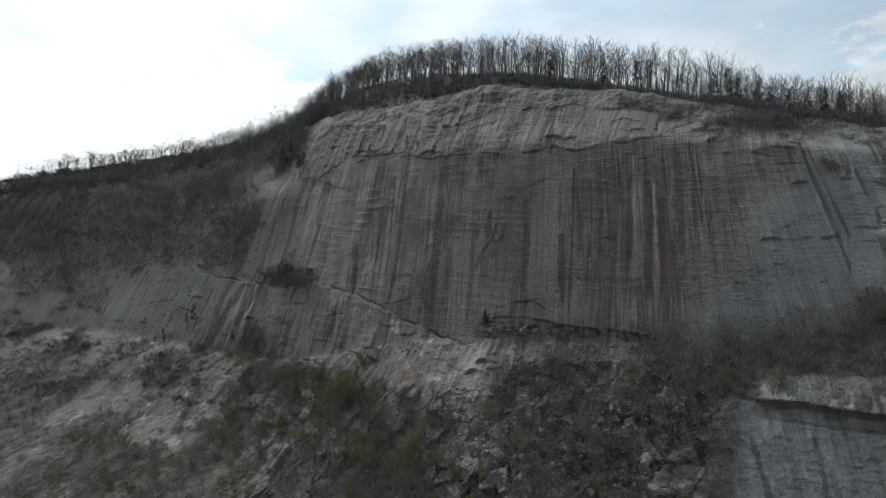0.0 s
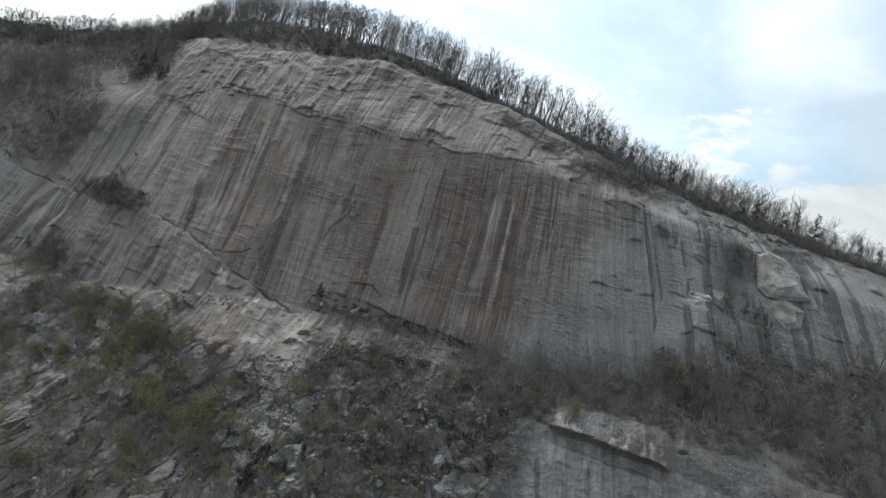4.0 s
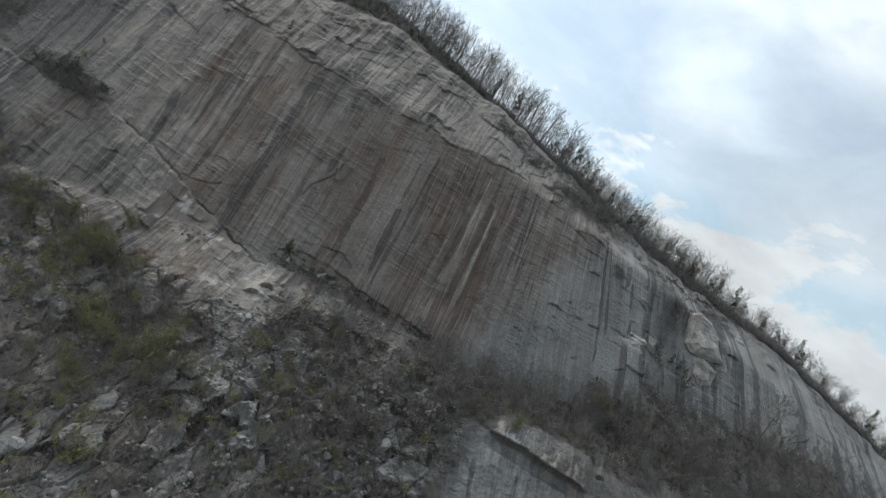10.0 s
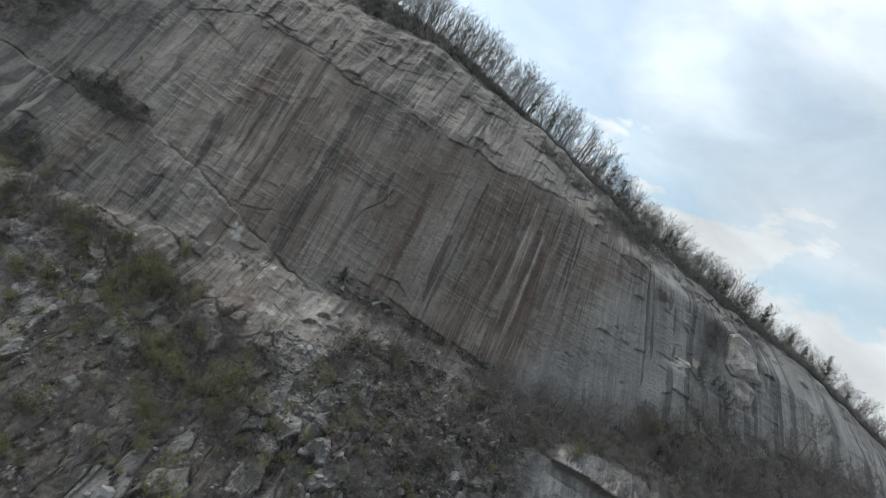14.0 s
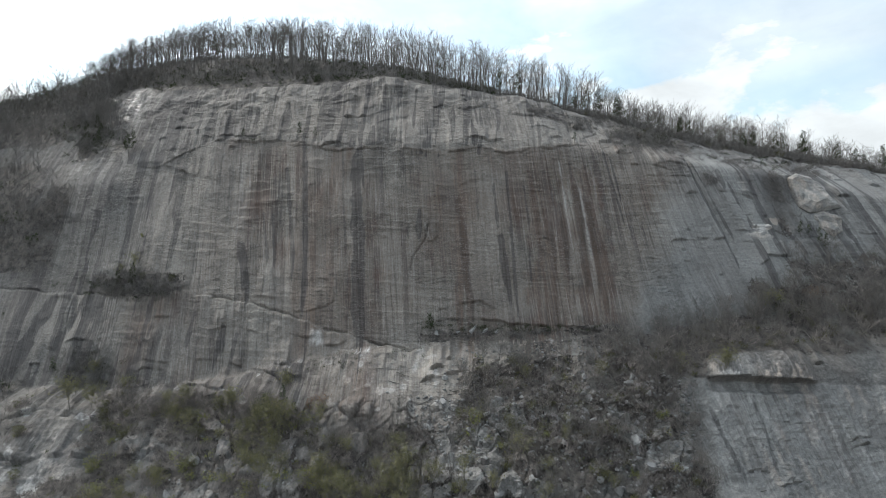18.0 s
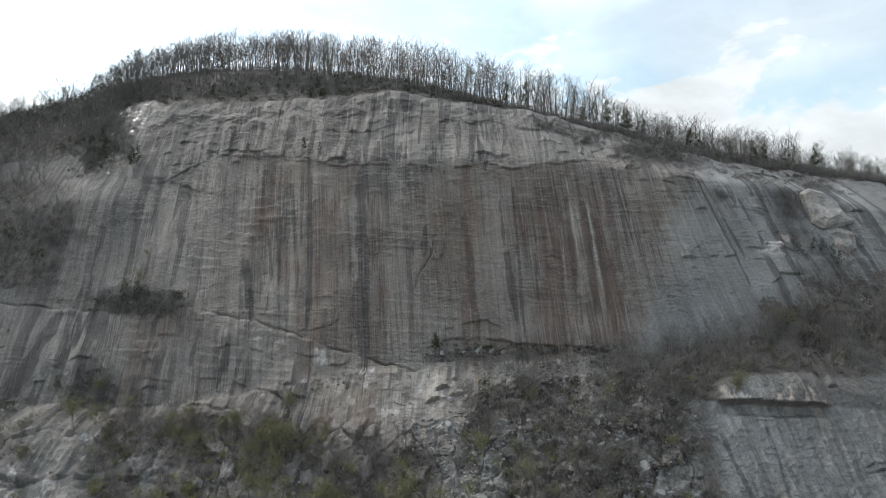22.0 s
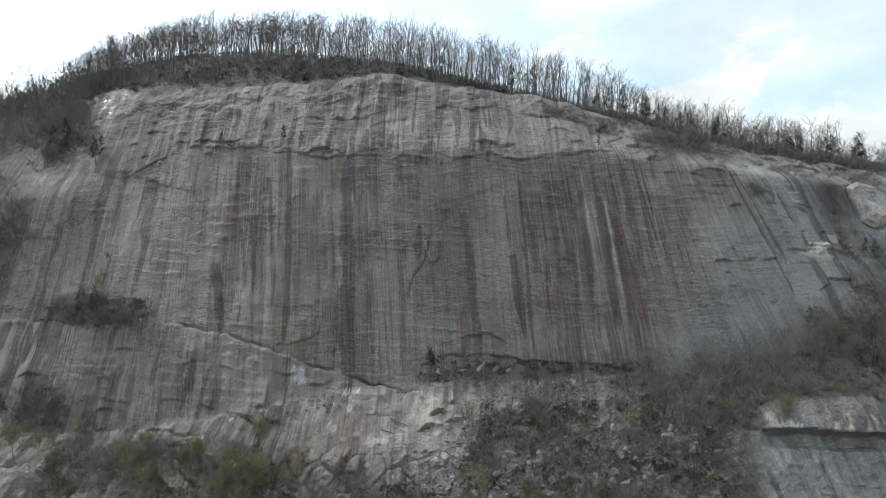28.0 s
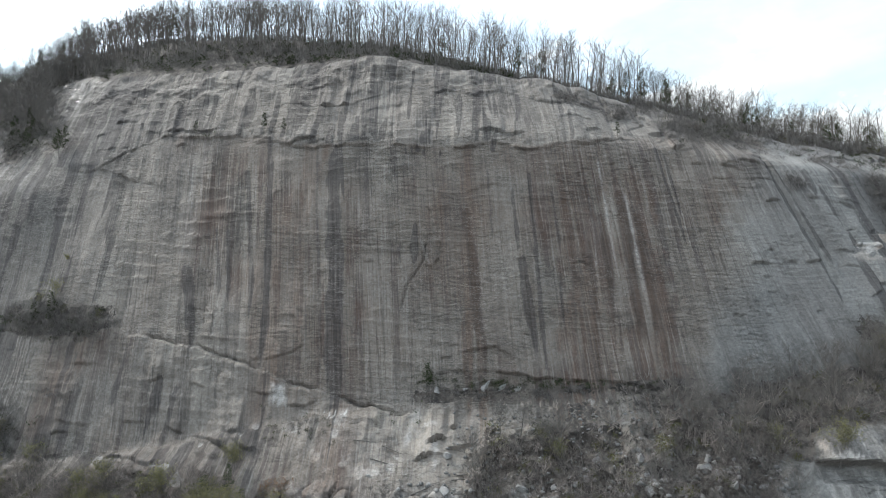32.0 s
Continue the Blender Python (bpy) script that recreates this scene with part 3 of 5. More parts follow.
    # streaming groove right of the face
    groove = np.interp(z, [-6, 6, 15, 28], [11, 8.7, 4.4, 0.2])
    relief -= 0.7 * bump(u, groove, 0.7, 0.5) * bump(z, 12, 17, 4)
    # split blocks in the slope
    zone, jut, number, joint, small, crack = outcrops(u, z, v)
    lean = (number * 7 % 1 - 0.5) * (u % 5.2) * 0.3
    relief += jut * (0.3 + 1.1 * (number * 13 % 1) + lean + 0.35 * small) - zone * 0.7 * (1 - step(joint, 0.0, 0.14)) - jut * 0.2 * (1 - step(crack, 0.0, 0.12))
    # hill and valley floor
    soft_land = np.maximum(1 - step(v, 2.0, 3.0), step(v, 9.3, 10))
    relief += soft_land * 1.2 * fbm(u / 25, d / 25, 81)

    # where soil and plants hold
    n1, n2 = fbm(u / 7, z / 5, 101, 5), fbm(u / 14, z / 7, 103, 5)
    veg = np.maximum(step(v, 8.98 + 0.12 * n2, 9.2 + 0.12 * n2), 1 - step(v, 2.0, 3.0))
    veg = np.maximum(veg, left * (0.86 + 0.35 * n1) * step(z, -14, -3))
    veg = np.maximum(veg, left * (0.45 + 0.6 * n2))
    veg = np.maximum(veg, talus * (0.60 + 0.6 * n1))
    veg = np.maximum(veg, step(v, 2.5, 3) * (1 - step(v, 6.9, 7.05)) * (0.42 + 0.75 * n2))
    veg = np.maximum(veg, step(v, 2.0, 3.0) * (1 - step(v, 4.2, 5.2)) * (0.66 + 0.6 * n1) * (1 - step(u, -14, -6)))
    right_bench = step(v, 6.05, 6.2) * (1 - step(v, 6.98, 7.12)) * step(u, -42, -30)
    veg = np.maximum(veg, right_bench * (0.60 + 0.55 * n1))
    ledge = bump(z, foot_z(u) + 1.2 + 0.6 * n2, 1.4, 0.6) * bump(u, -50, 34, 6)
    veg = np.maximum(veg, ledge * (0.62 + 0.6 * n1))
    veg = np.maximum(veg, gully * (0.42 + 0.6 * n1))
    veg = np.maximum(veg, step(u, 18, 28) * (1 - step(z + 3 * n2, -8 + 0.09 * (np.clip(u, 14, 110) - 14), -2 + 0.09 * (np.clip(u, 14, 110) - 14))) * step(v, 6.05, 6.2) * (0.66 + 0.6 * n1))
    veg = np.maximum(veg, bump(u, 22, 12, 5) * bump(z, -17, 8, 4) * (0.6 + 0.6 * n1))
    veg = np.maximum(veg, bump(u, -176, 18, 6) * bump(z, diag + 2.5, 3.6, 1.8) * (0.8 + 0.5 * n1))
    veg = np.maximum(veg, bump(u, -202, 12, 6) * bump(z, 36, 4, 3) * (0.85 + 0.5 * n1))
    veg = np.maximum(veg, bump(u, -4, 12, 6) * step(v, 8.2, 8.5) * (0.70 + 0.6 * n1))
    veg = np.maximum(veg, bump(u, -40, 9, 5) * step(v, 8.45, 8.6) * (1 - step(v, 8.8, 8.9)) * (0.62 + 0.6 * n1))
    edge = 41 - 0.12 * (np.maximum(u, -262) + 200)
    wood = (1 - step(u + 3 * n1, -206, -200)) * step(z + 2 * n2, edge - 1, edge + 2) * (1 - step(z, 49, 52) * step(u, -216, -210))
    veg = np.maximum(veg, wood * (0.8 + 0.3 * n1))
    veg = np.maximum(veg, (1 - step(u + 6 * n1, -214, -200)) * bump(z, 8, 16, 4) * (0.66 + 0.6 * n1))
    bare = bump(u, -243, 55, 12) * bump(z, -26 + 0.06 * (u + 243), 14, 5) * step(n2, -0.45, -0.1)
    bare = np.maximum(bare, bump(u, -228, 30, 8) * bump(z, edge - 8, 7.5, 2) * step(n2, -0.3, 0.0))
    bare = np.maximum(bare, bump(u, -208, 38, 8) * bump(z, -59, 6, 3) * step(n2, -0.3, 0.0))
    bare = np.maximum(bare, bump(u, -130, 45, 10) * (1 - step(z, diag - 3, diag - 1)) * bump(z, -30, 10, 5) * step(n2, -0.4, -0.1))
    veg = veg * (1 - 0.9 * bare)
    veg = veg * (1 - 0.45 * jut * step(joint, 0.05, 0.16))
    slab = out * (1 - step(z, roof - 0.6, roof + 0.2)) * step(v, 3.6, 4.4)
    veg = veg * (1 - 0.9 * slab * step(n2, -0.5, -0.1)) * (1 - 0.8 * nose * step(z, roof, roof + 0.5) * (1 - step(v, 6.0, 6.2)))
    return relief, veg, wall, cap, diag, nose, out, roof, talus, left, slab


# stains on the face, plus a painted flake shadow and water glint: top place and height, foot place and height, half
# width, weight
DARK_AND_SHADE = [(-103.8, 31.2, -100.5, -23.9, 1.8, 0.95), (-102.6, 31.2, -101.4, 20.2, 0.42, 1.00), (-102.6, 2.6, -100.8, -24.0, 0.65, 1.00), (-103.8, 40.4, -102.9, 31.5, 0.65, 1.00), (-108.9, 30.9, -104.1, -18.3, 0.65, 0.45),
        (-121.8, 34.8, -117.3, -18.6, 0.9, 0.78), (-127.5, 26.5, -121.5, -8.9, 0.85, 0.72), (-130.5, 12.2, -128.4, -3.3, 0.55, 0.78), (-134.1, 12.3, -130.8, -3.3, 0.65, 0.65), (-140.4, 2.3, -135.9, -15.0, 1.4, 1.00),
        # first row below paints the shadow of the flake at -83.7
        (-83.7, 12.2, -83.7, 3.0, 0.75, 1.00), (-87.3, 8.2, -87.0, 2.4, 1.0, 0.52), (-65.4, 45.9, -64.5, 36.4, 0.4, 1.00), (-66.9, 45.8, -66.3, 39.4, 0.3, 1.00)]
DARK_B = [(-57.6, 23.5, -55.2, -17.7, 0.5, 0.81), (-61.5, 21.0, -60.3, 4.7, 0.55, 0.62), (-59.7, 4.7, -57.9, -12.1, 1.05, 1.00), (-52.5, 19.5, -51.3, 8.0, 0.45, 0.62), (-51.3, 1.4, -51.3, -9.8, 0.45, 0.62),
          (-65.1, 34.0, -65.7, 29.5, 0.65, 1.00), (-67.2, 24.4, -66.0, 7.2, 0.65, 0.50), (-27.3, 30.8, -22.8, 9.7, 0.32, 1.00), (-25.2, 29.2, -22.8, 14.9, 0.3, 0.88), (0.2, 28, 10.5, -5, 0.5, 1.00), (1.4, 28, 11.2, 1, 0.3, 1.00),
          (15, 30, 17, 21, 0.45, 0.9), (17.5, 29.5, 19.5, 20, 0.5, 0.85), (20, 29, 21.5, 22, 0.35, 0.7), (12, 20, 16, 8, 0.5, 0.75), (9.5, 25, 10.5, 19, 0.9, 0.88), (-147, 34, -146, 20, 0.6, 0.44), (-161, 24, -158, -2, 0.9, 0.44), (-175, 20, -172, 0, 0.9, 0.50)]
DRIPS = [(-86.7, 30.7, -86.4, 28.4, 0.3, 0.9), (-85.2, 30.7, -85.2, 28.7, 0.3, 0.9), (-83.7, 30.7, -83.7, 29.0, 0.55, 0.9), (-82.2, 30.6, -82.2, 28.4, 0.3, 0.9), (-78.3, 30.0, -78.3, 28.0, 0.35, 0.8),
         (-95.7, 34.3, -95.4, 31.4, 0.3, 0.7), (-93.9, 34.1, -93.6, 32.0, 0.3, 0.6), (-99.6, 39.4, -99.0, 32.9, 0.42, 0.8), (-97.8, 36.3, -97.5, 32.3, 0.3, 0.7),
         (-112, 53, -111, 44, 0.6, 0.6), (-118, 44, -117, 36, 1.2, 0.6), (-97, 56, -96, 47, 0.9, 0.6)]
SLAB_DARK = [(-203, -14, -212, -44, 2.2, 0.95), (-192, -15, -197, -29, 1.2, 0.75), (-178, -17, -179, -27, 0.6, 0.5), (-142, -23, -143.5, -33, 1.3, 0.85), (-137.5, -24, -139, -36, 0.8, 0.8), (-152, -15, -153.5, -29, 0.8, 0.6),
             (-128, -20, -127.5, -30, 0.8, 0.5), (-116, -28, -116.3, -40, 0.35, 0.9), (-165, -18, -167, -34, 0.9, 0.5), (-224, -15, -230, -42, 1.2, 0.6), (-240, -14, -248, -38, 0.8, 0.5), (2, -36, 5, -52, 0.8, 0.5), (-9, -40, -3, -56, 0.8, 0.7)]
RUST = [(-72.3, 15.9, -68.1, -19.5, 1.1, 1.0), (-74.7, 27.0, -73.8, 3.7, 1.3, 0.45), (-41.7, 20.4, -40.2, -11, 1.0, 0.85), (-36.6, 20.4, -34.2, -13, 1.25, 1.0), (-33.0, 15.1, -30.4, -18, 1.2, 0.9), (-48.9, 11.1, -47.7, -17.7, 1.0, 0.5),
        (-44.4, 8.5, -43.8, -19.5, 0.65, 0.7), (-28.5, 3.3, -26.7, -14.6, 0.9, 0.55), (-46.2, 30.7, -46.8, 11.0, 1.3, 0.4), (-58, 4, -57, -22, 2.2, 0.4), (-110, 22, -107, -14, 2.0, 0.3)]
BROWN = [(-46.0, 31, -44, -30, 8.0, 0.95), (-36.0, 26, -30, -29, 7.5, 0.95), (-73.0, 31, -70, -28, 3.0, 0.9), (-110.0, 33, -107, -27, 5.0, 0.75), (-123.0, 24, -119, -12, 4.5, 0.6),
         (-97.5, 33, -95, -30, 3.6, 0.5), (-23.0, 22, -15, -26, 5.0, 0.62), (-59.0, 20, -58, -28, 3.4, 0.62), (-137.0, 27, -134, 4, 6.0, 0.72), (-89.0, 30, -88, -26, 5.0, 0.42), (-98.0, -28, -101, -47, 9.0, 0.5)]
PALE = [(-41.4, 26.9, -38.7, 1.0, 0.34, 0.61), (-38.7, 2.1, -38.1, -6.8, 0.42, 0.40), (-35.7, 19.8, -32.1, -10.0, 0.5, 0.58), (-43.8, 18.3, -42.6, -8.8, 0.42, 0.40), (-28.2, 19.1, -26.7, -3.8, 0.55, 0.32), (-82.2, 7.9, -80.7, 3.0, 0.42, 0.65),
        (-96.6, 30.6, -93.3, -19.3, 1.3, 0.30), (-100.5, 30.6, -97.5, -8.5, 0.42, 0.25), (-92.4, 30.5, -88.5, -17.9, 1.0, 0.19), (-63.3, 29.7, -62.7, 6.0, 0.85, 0.24), (-54.3, 29.5, -53.4, 6.1, 0.85, 0.24), (-57.0, 2.2, -54.0, -17.9, 0.55, 0.30)]
# the row at -143.3 paints the glint of trickling water as a thin pale line
PALE_AND_GLINT = [(-32.4, 30.1, -28.8, 8.6, 0.42, 0.36), (-21.9, 24.7, -19.5, -4.1, 0.85, 0.26), (-143.3, 34.4, -142.0, 2, 0.3, 0.59), (-147, 30, -145, -2, 2.0, 0.26), (-124, 20, -121, -10, 1.0, 0.26), (-112, 0, -110, -24, 3.0, 0.26), (-131, -3, -124, -20, 4.5, 0.29),
          (-67, 44, -67, 34, 0.6, 0.34), (34, 21, 34.5, 12, 0.8, 0.51), (-82.0, -27, -83, -33, 1.6, 0.59), (-97, -26.5, -98, -31, 1.5, 0.55), (-113.5, -23, -113, -28, 2.2, 0.68), (-70, -26, -70, -31, 1.2, 0.59)]


# hollows in the rock: place, height, half width, half height
PITS = [(1.8, 2.8, 0.9, 0.45), (-13.2, -8.8, 1.5, 0.4), (-8.5, -6.5, 0.5, 1.0), (-11.1, -12.5, 0.7, 0.35), (-5.1, -0.6, 0.7, 0.5), (-4.6, -4.0, 0.9, 0.4), (-64.5, 30.8, 1.3, 0.6), (-71, 50.5, 0.9, 0.35),
        (-3.0, 5.5, 0.6, 0.4), (22, 9, 0.8, 0.4), (5, -8, 0.6, 0.4)]


def hollow(u, z):
    total = np.zeros_like(u)
    for a, h, w, t in PITS:
        c0, c1 = np.searchsorted(u[0], a - 3), np.searchsorted(u[0], a + 3)
        uu, zz = u[:, c0:c1], z[:, c0:c1]
        r = np.hypot((uu - a) / w, (zz - h) / t) + 0.9 * fbm(uu / 0.9, zz / 0.6, 77, 3)
        total[:, c0:c1] = np.maximum(total[:, c0:c1], 1 - step(r, 0.7, 1.2))
    return total


def streak_mask(u, z, rows, seed):
    total = np.zeros_like(u)
    u1 = u[0]
    for a, top, b, foot, w, weight in rows:
        c0, c1 = np.searchsorted(u1, min(a, b) - 4 * w - 2), np.searchsorted(u1, max(a, b) + 4 * w + 2)
        uu, zz = u[:, c0:c1], z[:, c0:c1]
        s = b + (a - b) * (zz - foot) / (top - foot) + 0.35 * w * vnoise(0 * uu + a, zz / 8, seed)
        ragged = top + 1.2 * vnoise(uu / 0.8, 0 * zz + a, seed + 1)
        frayed = foot + 0.3 * (top - foot) * vnoise(uu / 0.6, 0 * zz + a, seed + 2)
        fade = min(9.0, 0.3 * (top - foot))
        part = np.clip((zz - foot) / (top - foot), 0, 1)
        wd = w * (1.1 - 0.2 * part) * (1 + 0.28 * vnoise(0 * uu + a, zz / 2.5, seed + 4))
        m = bump(uu, s, wd, 0.5 * w + 0.25) * (1 - step(zz, ragged - 1.2, ragged + 0.6)) * step(zz, frayed - fade, frayed + fade)
        m = m * (0.80 + 0.20 * vnoise(uu / 0.9, zz / 5, seed + 3))
        total[:, c0:c1] = np.maximum(total[:, c0:c1], weight * m)
    return total


def build_land():
    u1, v1 = axis_u(), axis_v()
    ds, zs = profile(u1, v1)
    ds, zs = np.array(ds), np.array(zs)
    lo = np.clip(np.floor(v1).astype(int), 0, 12)
    f = (v1 - lo)[:, None]
    d = smooth_rows(ds[lo] * (1 - f) + ds[lo + 1] * f, 5)
    z = smooth_rows(zs[lo] * (1 - f) + zs[lo + 1] * f, 5)
    u = np.broadcast_to(u1, d.shape).copy()
    v = np.broadcast_to(v1[:, None], d.shape)
    relief, veg, wall, cap, diag, nose, out, roof, talus, left, slab = masks_and_relief(u, d, z, v, u1)
    # push along the profile's own normal, which faces the valley
    td, tz = np.gradient(d, axis=0), np.gradient(z, axis=0)
    ln = np.hypot(td, tz) + 1e-6
    nd, nz = -tz / ln, td / ln
    z0 = z.copy()
    relief -= 0.45 * hollow(u, z0)
    d, z = d + nd * relief, z + nz * relief
    edge_n, mid_n = fbm(u / 3, z0 / 2, 225, 4), fbm(u / 9, z0 / 14, 227, 4)
    black = streak_mask(u, z0, DARK_AND_SHADE + DARK_B + DRIPS + SLAB_DARK, 201)
    black = np.maximum(black, 0.7 * wall * step(u, 12, 20) * step(fbm((u + 0.3 * z0) / 1.9, z0 / 24, 203, 4), 0.05, 0.35))
    black = np.maximum(black, 0.62 * wall * (1 - step(u + 8 * mid_n, -172, -148)) * step(fbm((u - 0.05 * z0) / 2.6, z0 / 24, 213, 4), -0.02, 0.3))
    rust = streak_mask(u, z0, RUST, 207)
    black = np.maximum(black, 0.8 * cap * wall * (1 - 0.6 * step(u, -40, -20)) * step(fbm(u / 1.8, z0 / 14, 205, 4), 0.0, 0.35))
    black = np.maximum(black, 0.6 * (1 - wall) * bump(u, -160, 62, 10) * step(v, 5.2, 6.0) * step(fbm((u - 0.2 * z0) / 2.4, z0 / 22, 209, 4), 0.08, 0.3))
    brown = streak_mask(u, z0, BROWN, 211) * (1 - 0.8 * cap) * (1 - step(u - 0.45 * z0 + 3 * edge_n + 5 * mid_n, -20, -6))
    brown = np.maximum(brown, (0.52 + 0.36 * mid_n) * (0.3 + 0.7 * step(u + 8 * mid_n, -162, -140)) * wall * (1 - cap) * (1 - step(u - 0.45 * z0 + 3 * edge_n + 5 * mid_n, -20, -6)) * step(z0, diag - 0.5, diag + 0.5))
    brown = np.maximum(brown, 0.5 * step(mid_n, -0.1, 0.4) * step(v, 4.5, 5.5) * (1 - wall) * step(u, -180, -150) * (1 - step(u, -75, -60)))
    brown = np.maximum(brown, (0.42 + 0.5 * mid_n) * bump(u, -135, 45, 10) * step(v, 5.0, 5.6) * (1 - step(z0, diag - 0.5, diag + 0.5)))
    brown = np.maximum(brown, 0.5 * wall * bump(u, -17, 4, 2) * bump(z0, 6, 8, 3))
    pale = streak_mask(u, z0, PALE + PALE_AND_GLINT, 221)
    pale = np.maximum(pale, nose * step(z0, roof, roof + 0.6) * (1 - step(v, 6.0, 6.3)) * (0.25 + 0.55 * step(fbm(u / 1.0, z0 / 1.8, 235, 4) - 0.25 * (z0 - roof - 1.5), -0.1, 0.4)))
    pale = np.maximum(pale, slab * (0.10 + 0.3 * step(fbm((u + 0.25 * z0) / 1.6, z0 / 9, 237, 4), 0.05, 0.35)))
    scour = bump(u + 9 * mid_n + 4 * edge_n, -74, 34, 6) * (1 - step(z0, foot_z(u) - 1, foot_z(u) + 0.3)) * step(v, 5.6, 6.2)
    pink = bump(u, -91, 19, 4) * (1 - step(z0, -30, -27)) * step(z0, -47, -43)
    drip = fbm(u / 1.3, z0 / 4, 231, 4)
    pale = np.maximum(pale, scour * step(z0, foot_z(u) - 3.5 + 6 * drip, foot_z(u) - 2 + 6 * drip) * step(drip + 0.5 * mid_n, 0.12, 0.3) * 0.8)
    pale = np.maximum(pale, pink * (0.22 + 0.25 * step(edge_n, 0.2, 0.45)))
    brown = np.maximum(brown, (0.45 + 0.3 * mid_n) * bump(u, -104, 32, 8) * step(v, 4.6, 5.4) * (1 - wall))
    pale = np.maximum(pale, step(v, 8.4, 8.8) * (1 - step(v, 9.2, 9.4)) * wall * step(fbm(u / 1.1, z0 / 3.5, 233, 4), 0.1, 0.4) * 0.2)
    pale = np.maximum(pale, wall * bump(u, 22, 7, 4) * bump(z0, 6, 3.5, 2) * step(edge_n, 0.0, 0.2) * 0.8)
    pale = np.maximum(pale, talus * step(edge_n, 0.2, 0.4) * 0.4)
    pale = np.maximum(pale, bump(u, -195, 90, 20) * (1 - step(v, 6.9, 7.1)) * step(edge_n + 0.5 * mid_n, 0.34, 0.5) * 0.45)
    veg = veg * (1 - 0.85 * np.maximum(scour * (1 - step(u - 14 * mid_n, -80, -66)) * step(edge_n + 0.35, 0, 0.3), pink))
    wet = np.maximum(bump(u, -204, 10, 4) * step(z0, 47, 51) * (1 - step(v, 9.25, 9.35)), streak_mask(u, z0, [(-200.5, 34, -205, 21, 1.0, 1.0), (-196, 33, -198.5, 24, 0.8, 1.0), (-217, 37, -219, 30, 0.6, 1.0), (-191.5, 30, -194, 20, 0.4, 0.9), (-208, 34, -211, 24, 0.5, 0.9)], 245))
    veg = veg * (1 - bump(u, -202, 8, 3) * step(z0, 50, 54) * (1 - step(v, 9.2, 9.35)))
    wet = np.maximum(wet, 0.8 * bump(u, -141.5, 1.6, 0.8) * bump(z0, 16, 16, 3))
    streaky = np.maximum(wall, step(v, 4.0, 4.5) * (1 - talus) * (1 - step(v, 9.0, 9.3)))
    lichen = step(v, 2.5, 3.5) * (1 - step(v, 6.95, 7.2)) * (0.75 + 0.5 * mid_n) * (1 - scour) + 0.7 * left * step(v, 6.9, 7.1) + 0.1 * wall * step(u, -12, 10) + 0.3 * wall * cap + 0.62 * wall * (1 - step(u + 8 * mid_n, -182, -150)) + 0.3 * bump(u, -197, 12, 5) * bump(z0, 22, 10, 5)
    lichen = np.maximum(lichen, (0.55 + 0.3 * mid_n) * bump(u, -170, 68, 12) * (1 - step(z0, diag - 1, diag)) * step(v, 5.0, 6.0))
    lichen = lichen * (1 - 0.85 * slab) * (1 - 0.25 * bump(u, -150, 62, 10) * (1 - step(z0, diag - 1, diag)) * step(z0, diag - 16, diag - 8))
    cool = np.maximum(wall * step(u - 0.45 * z0 + 3 * edge_n + 5 * mid_n, -22, -4), slab)
    cool = np.maximum(cool, 0.8 * (1 - wall) * step(mid_n, 0.0, 0.25) * (1 - scour) * (1 - pink))
    jut, number = outcrops(u, z0, v)[1:3]
    cool = np.maximum(cool, 0.6 * jut)
    pale = np.maximum(pale, jut * 0.3 * step(number * 5 % 1, 0.6, 0.9))
    lichen = lichen * (1 - 0.25 * jut)
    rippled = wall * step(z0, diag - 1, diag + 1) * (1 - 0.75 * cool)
    # the coordinate that stays level along the run-off, which fans out to the right
    lean = 0.08 + 0.05 * step(u, -75, -35) + 0.2 * step(u, -30, 8)
    fall = u + np.where(v < 6.9, 0.28 * step(u, -30, -10) - 0.15 * (1 - step(u, -130, -100)), lean) * z0 * np.where(v < 6.9, 1, step(u, -170, -150))
    marks = dict(rust=rust, cool=cool, rippled=rippled, veg=veg, black=black, brown=brown, pale=pale, wet=wet, streaky=streaky, lichen=lichen)
    return u, d, z, v, z0, {**{k: np.clip(a, 0, 1) for k, a in marks.items()}, "fall": fall}


LAND = build_land()


def land_mesh(name, rows, cols, label, category, smooth=True):
    """A piece of the one sheet as its own object."""
    u, d, z, v, z0, marks = LAND
    r0, r1 = rows
    c0, c1 = cols
    cut = (slice(r0, r1 + 1), slice(c0, c1 + 1))
    pts = np.stack([u[cut], d[cut], z[cut]], -1)
    nr, nc = pts.shape[:2]
    idx = np.arange(nr * nc).reshape(nr, nc)
    quads = np.stack([idx[:-1, :-1], idx[:-1, 1:], idx[1:, 1:], idx[1:, :-1]], -1).reshape(-1, 4)
    me = bpy.data.meshes.new(name)
    me.vertices.add(nr * nc)
    me.vertices.foreach_set("co", pts.reshape(-1).astype(np.float32))
    me.loops.add(quads.size)
    me.loops.foreach_set("vertex_index", quads.reshape(-1).astype(np.int32))
    me.polygons.add(len(quads))
    me.polygons.foreach_set("loop_start", np.arange(0, quads.size, 4, dtype=np.int32))
    me.update(calc_edges=True)
    me.polygons.foreach_set("use_smooth", np.full(len(quads), smooth))
    for key, arr in marks.items():
        a = me.attributes.new(key, "FLOAT", "POINT")
        a.data.foreach_set("value", arr[cut].reshape(-1).astype(np.float32))
    me.materials.append(ROCK)
    return tagged(new(name, me), label, category, kind="structure")


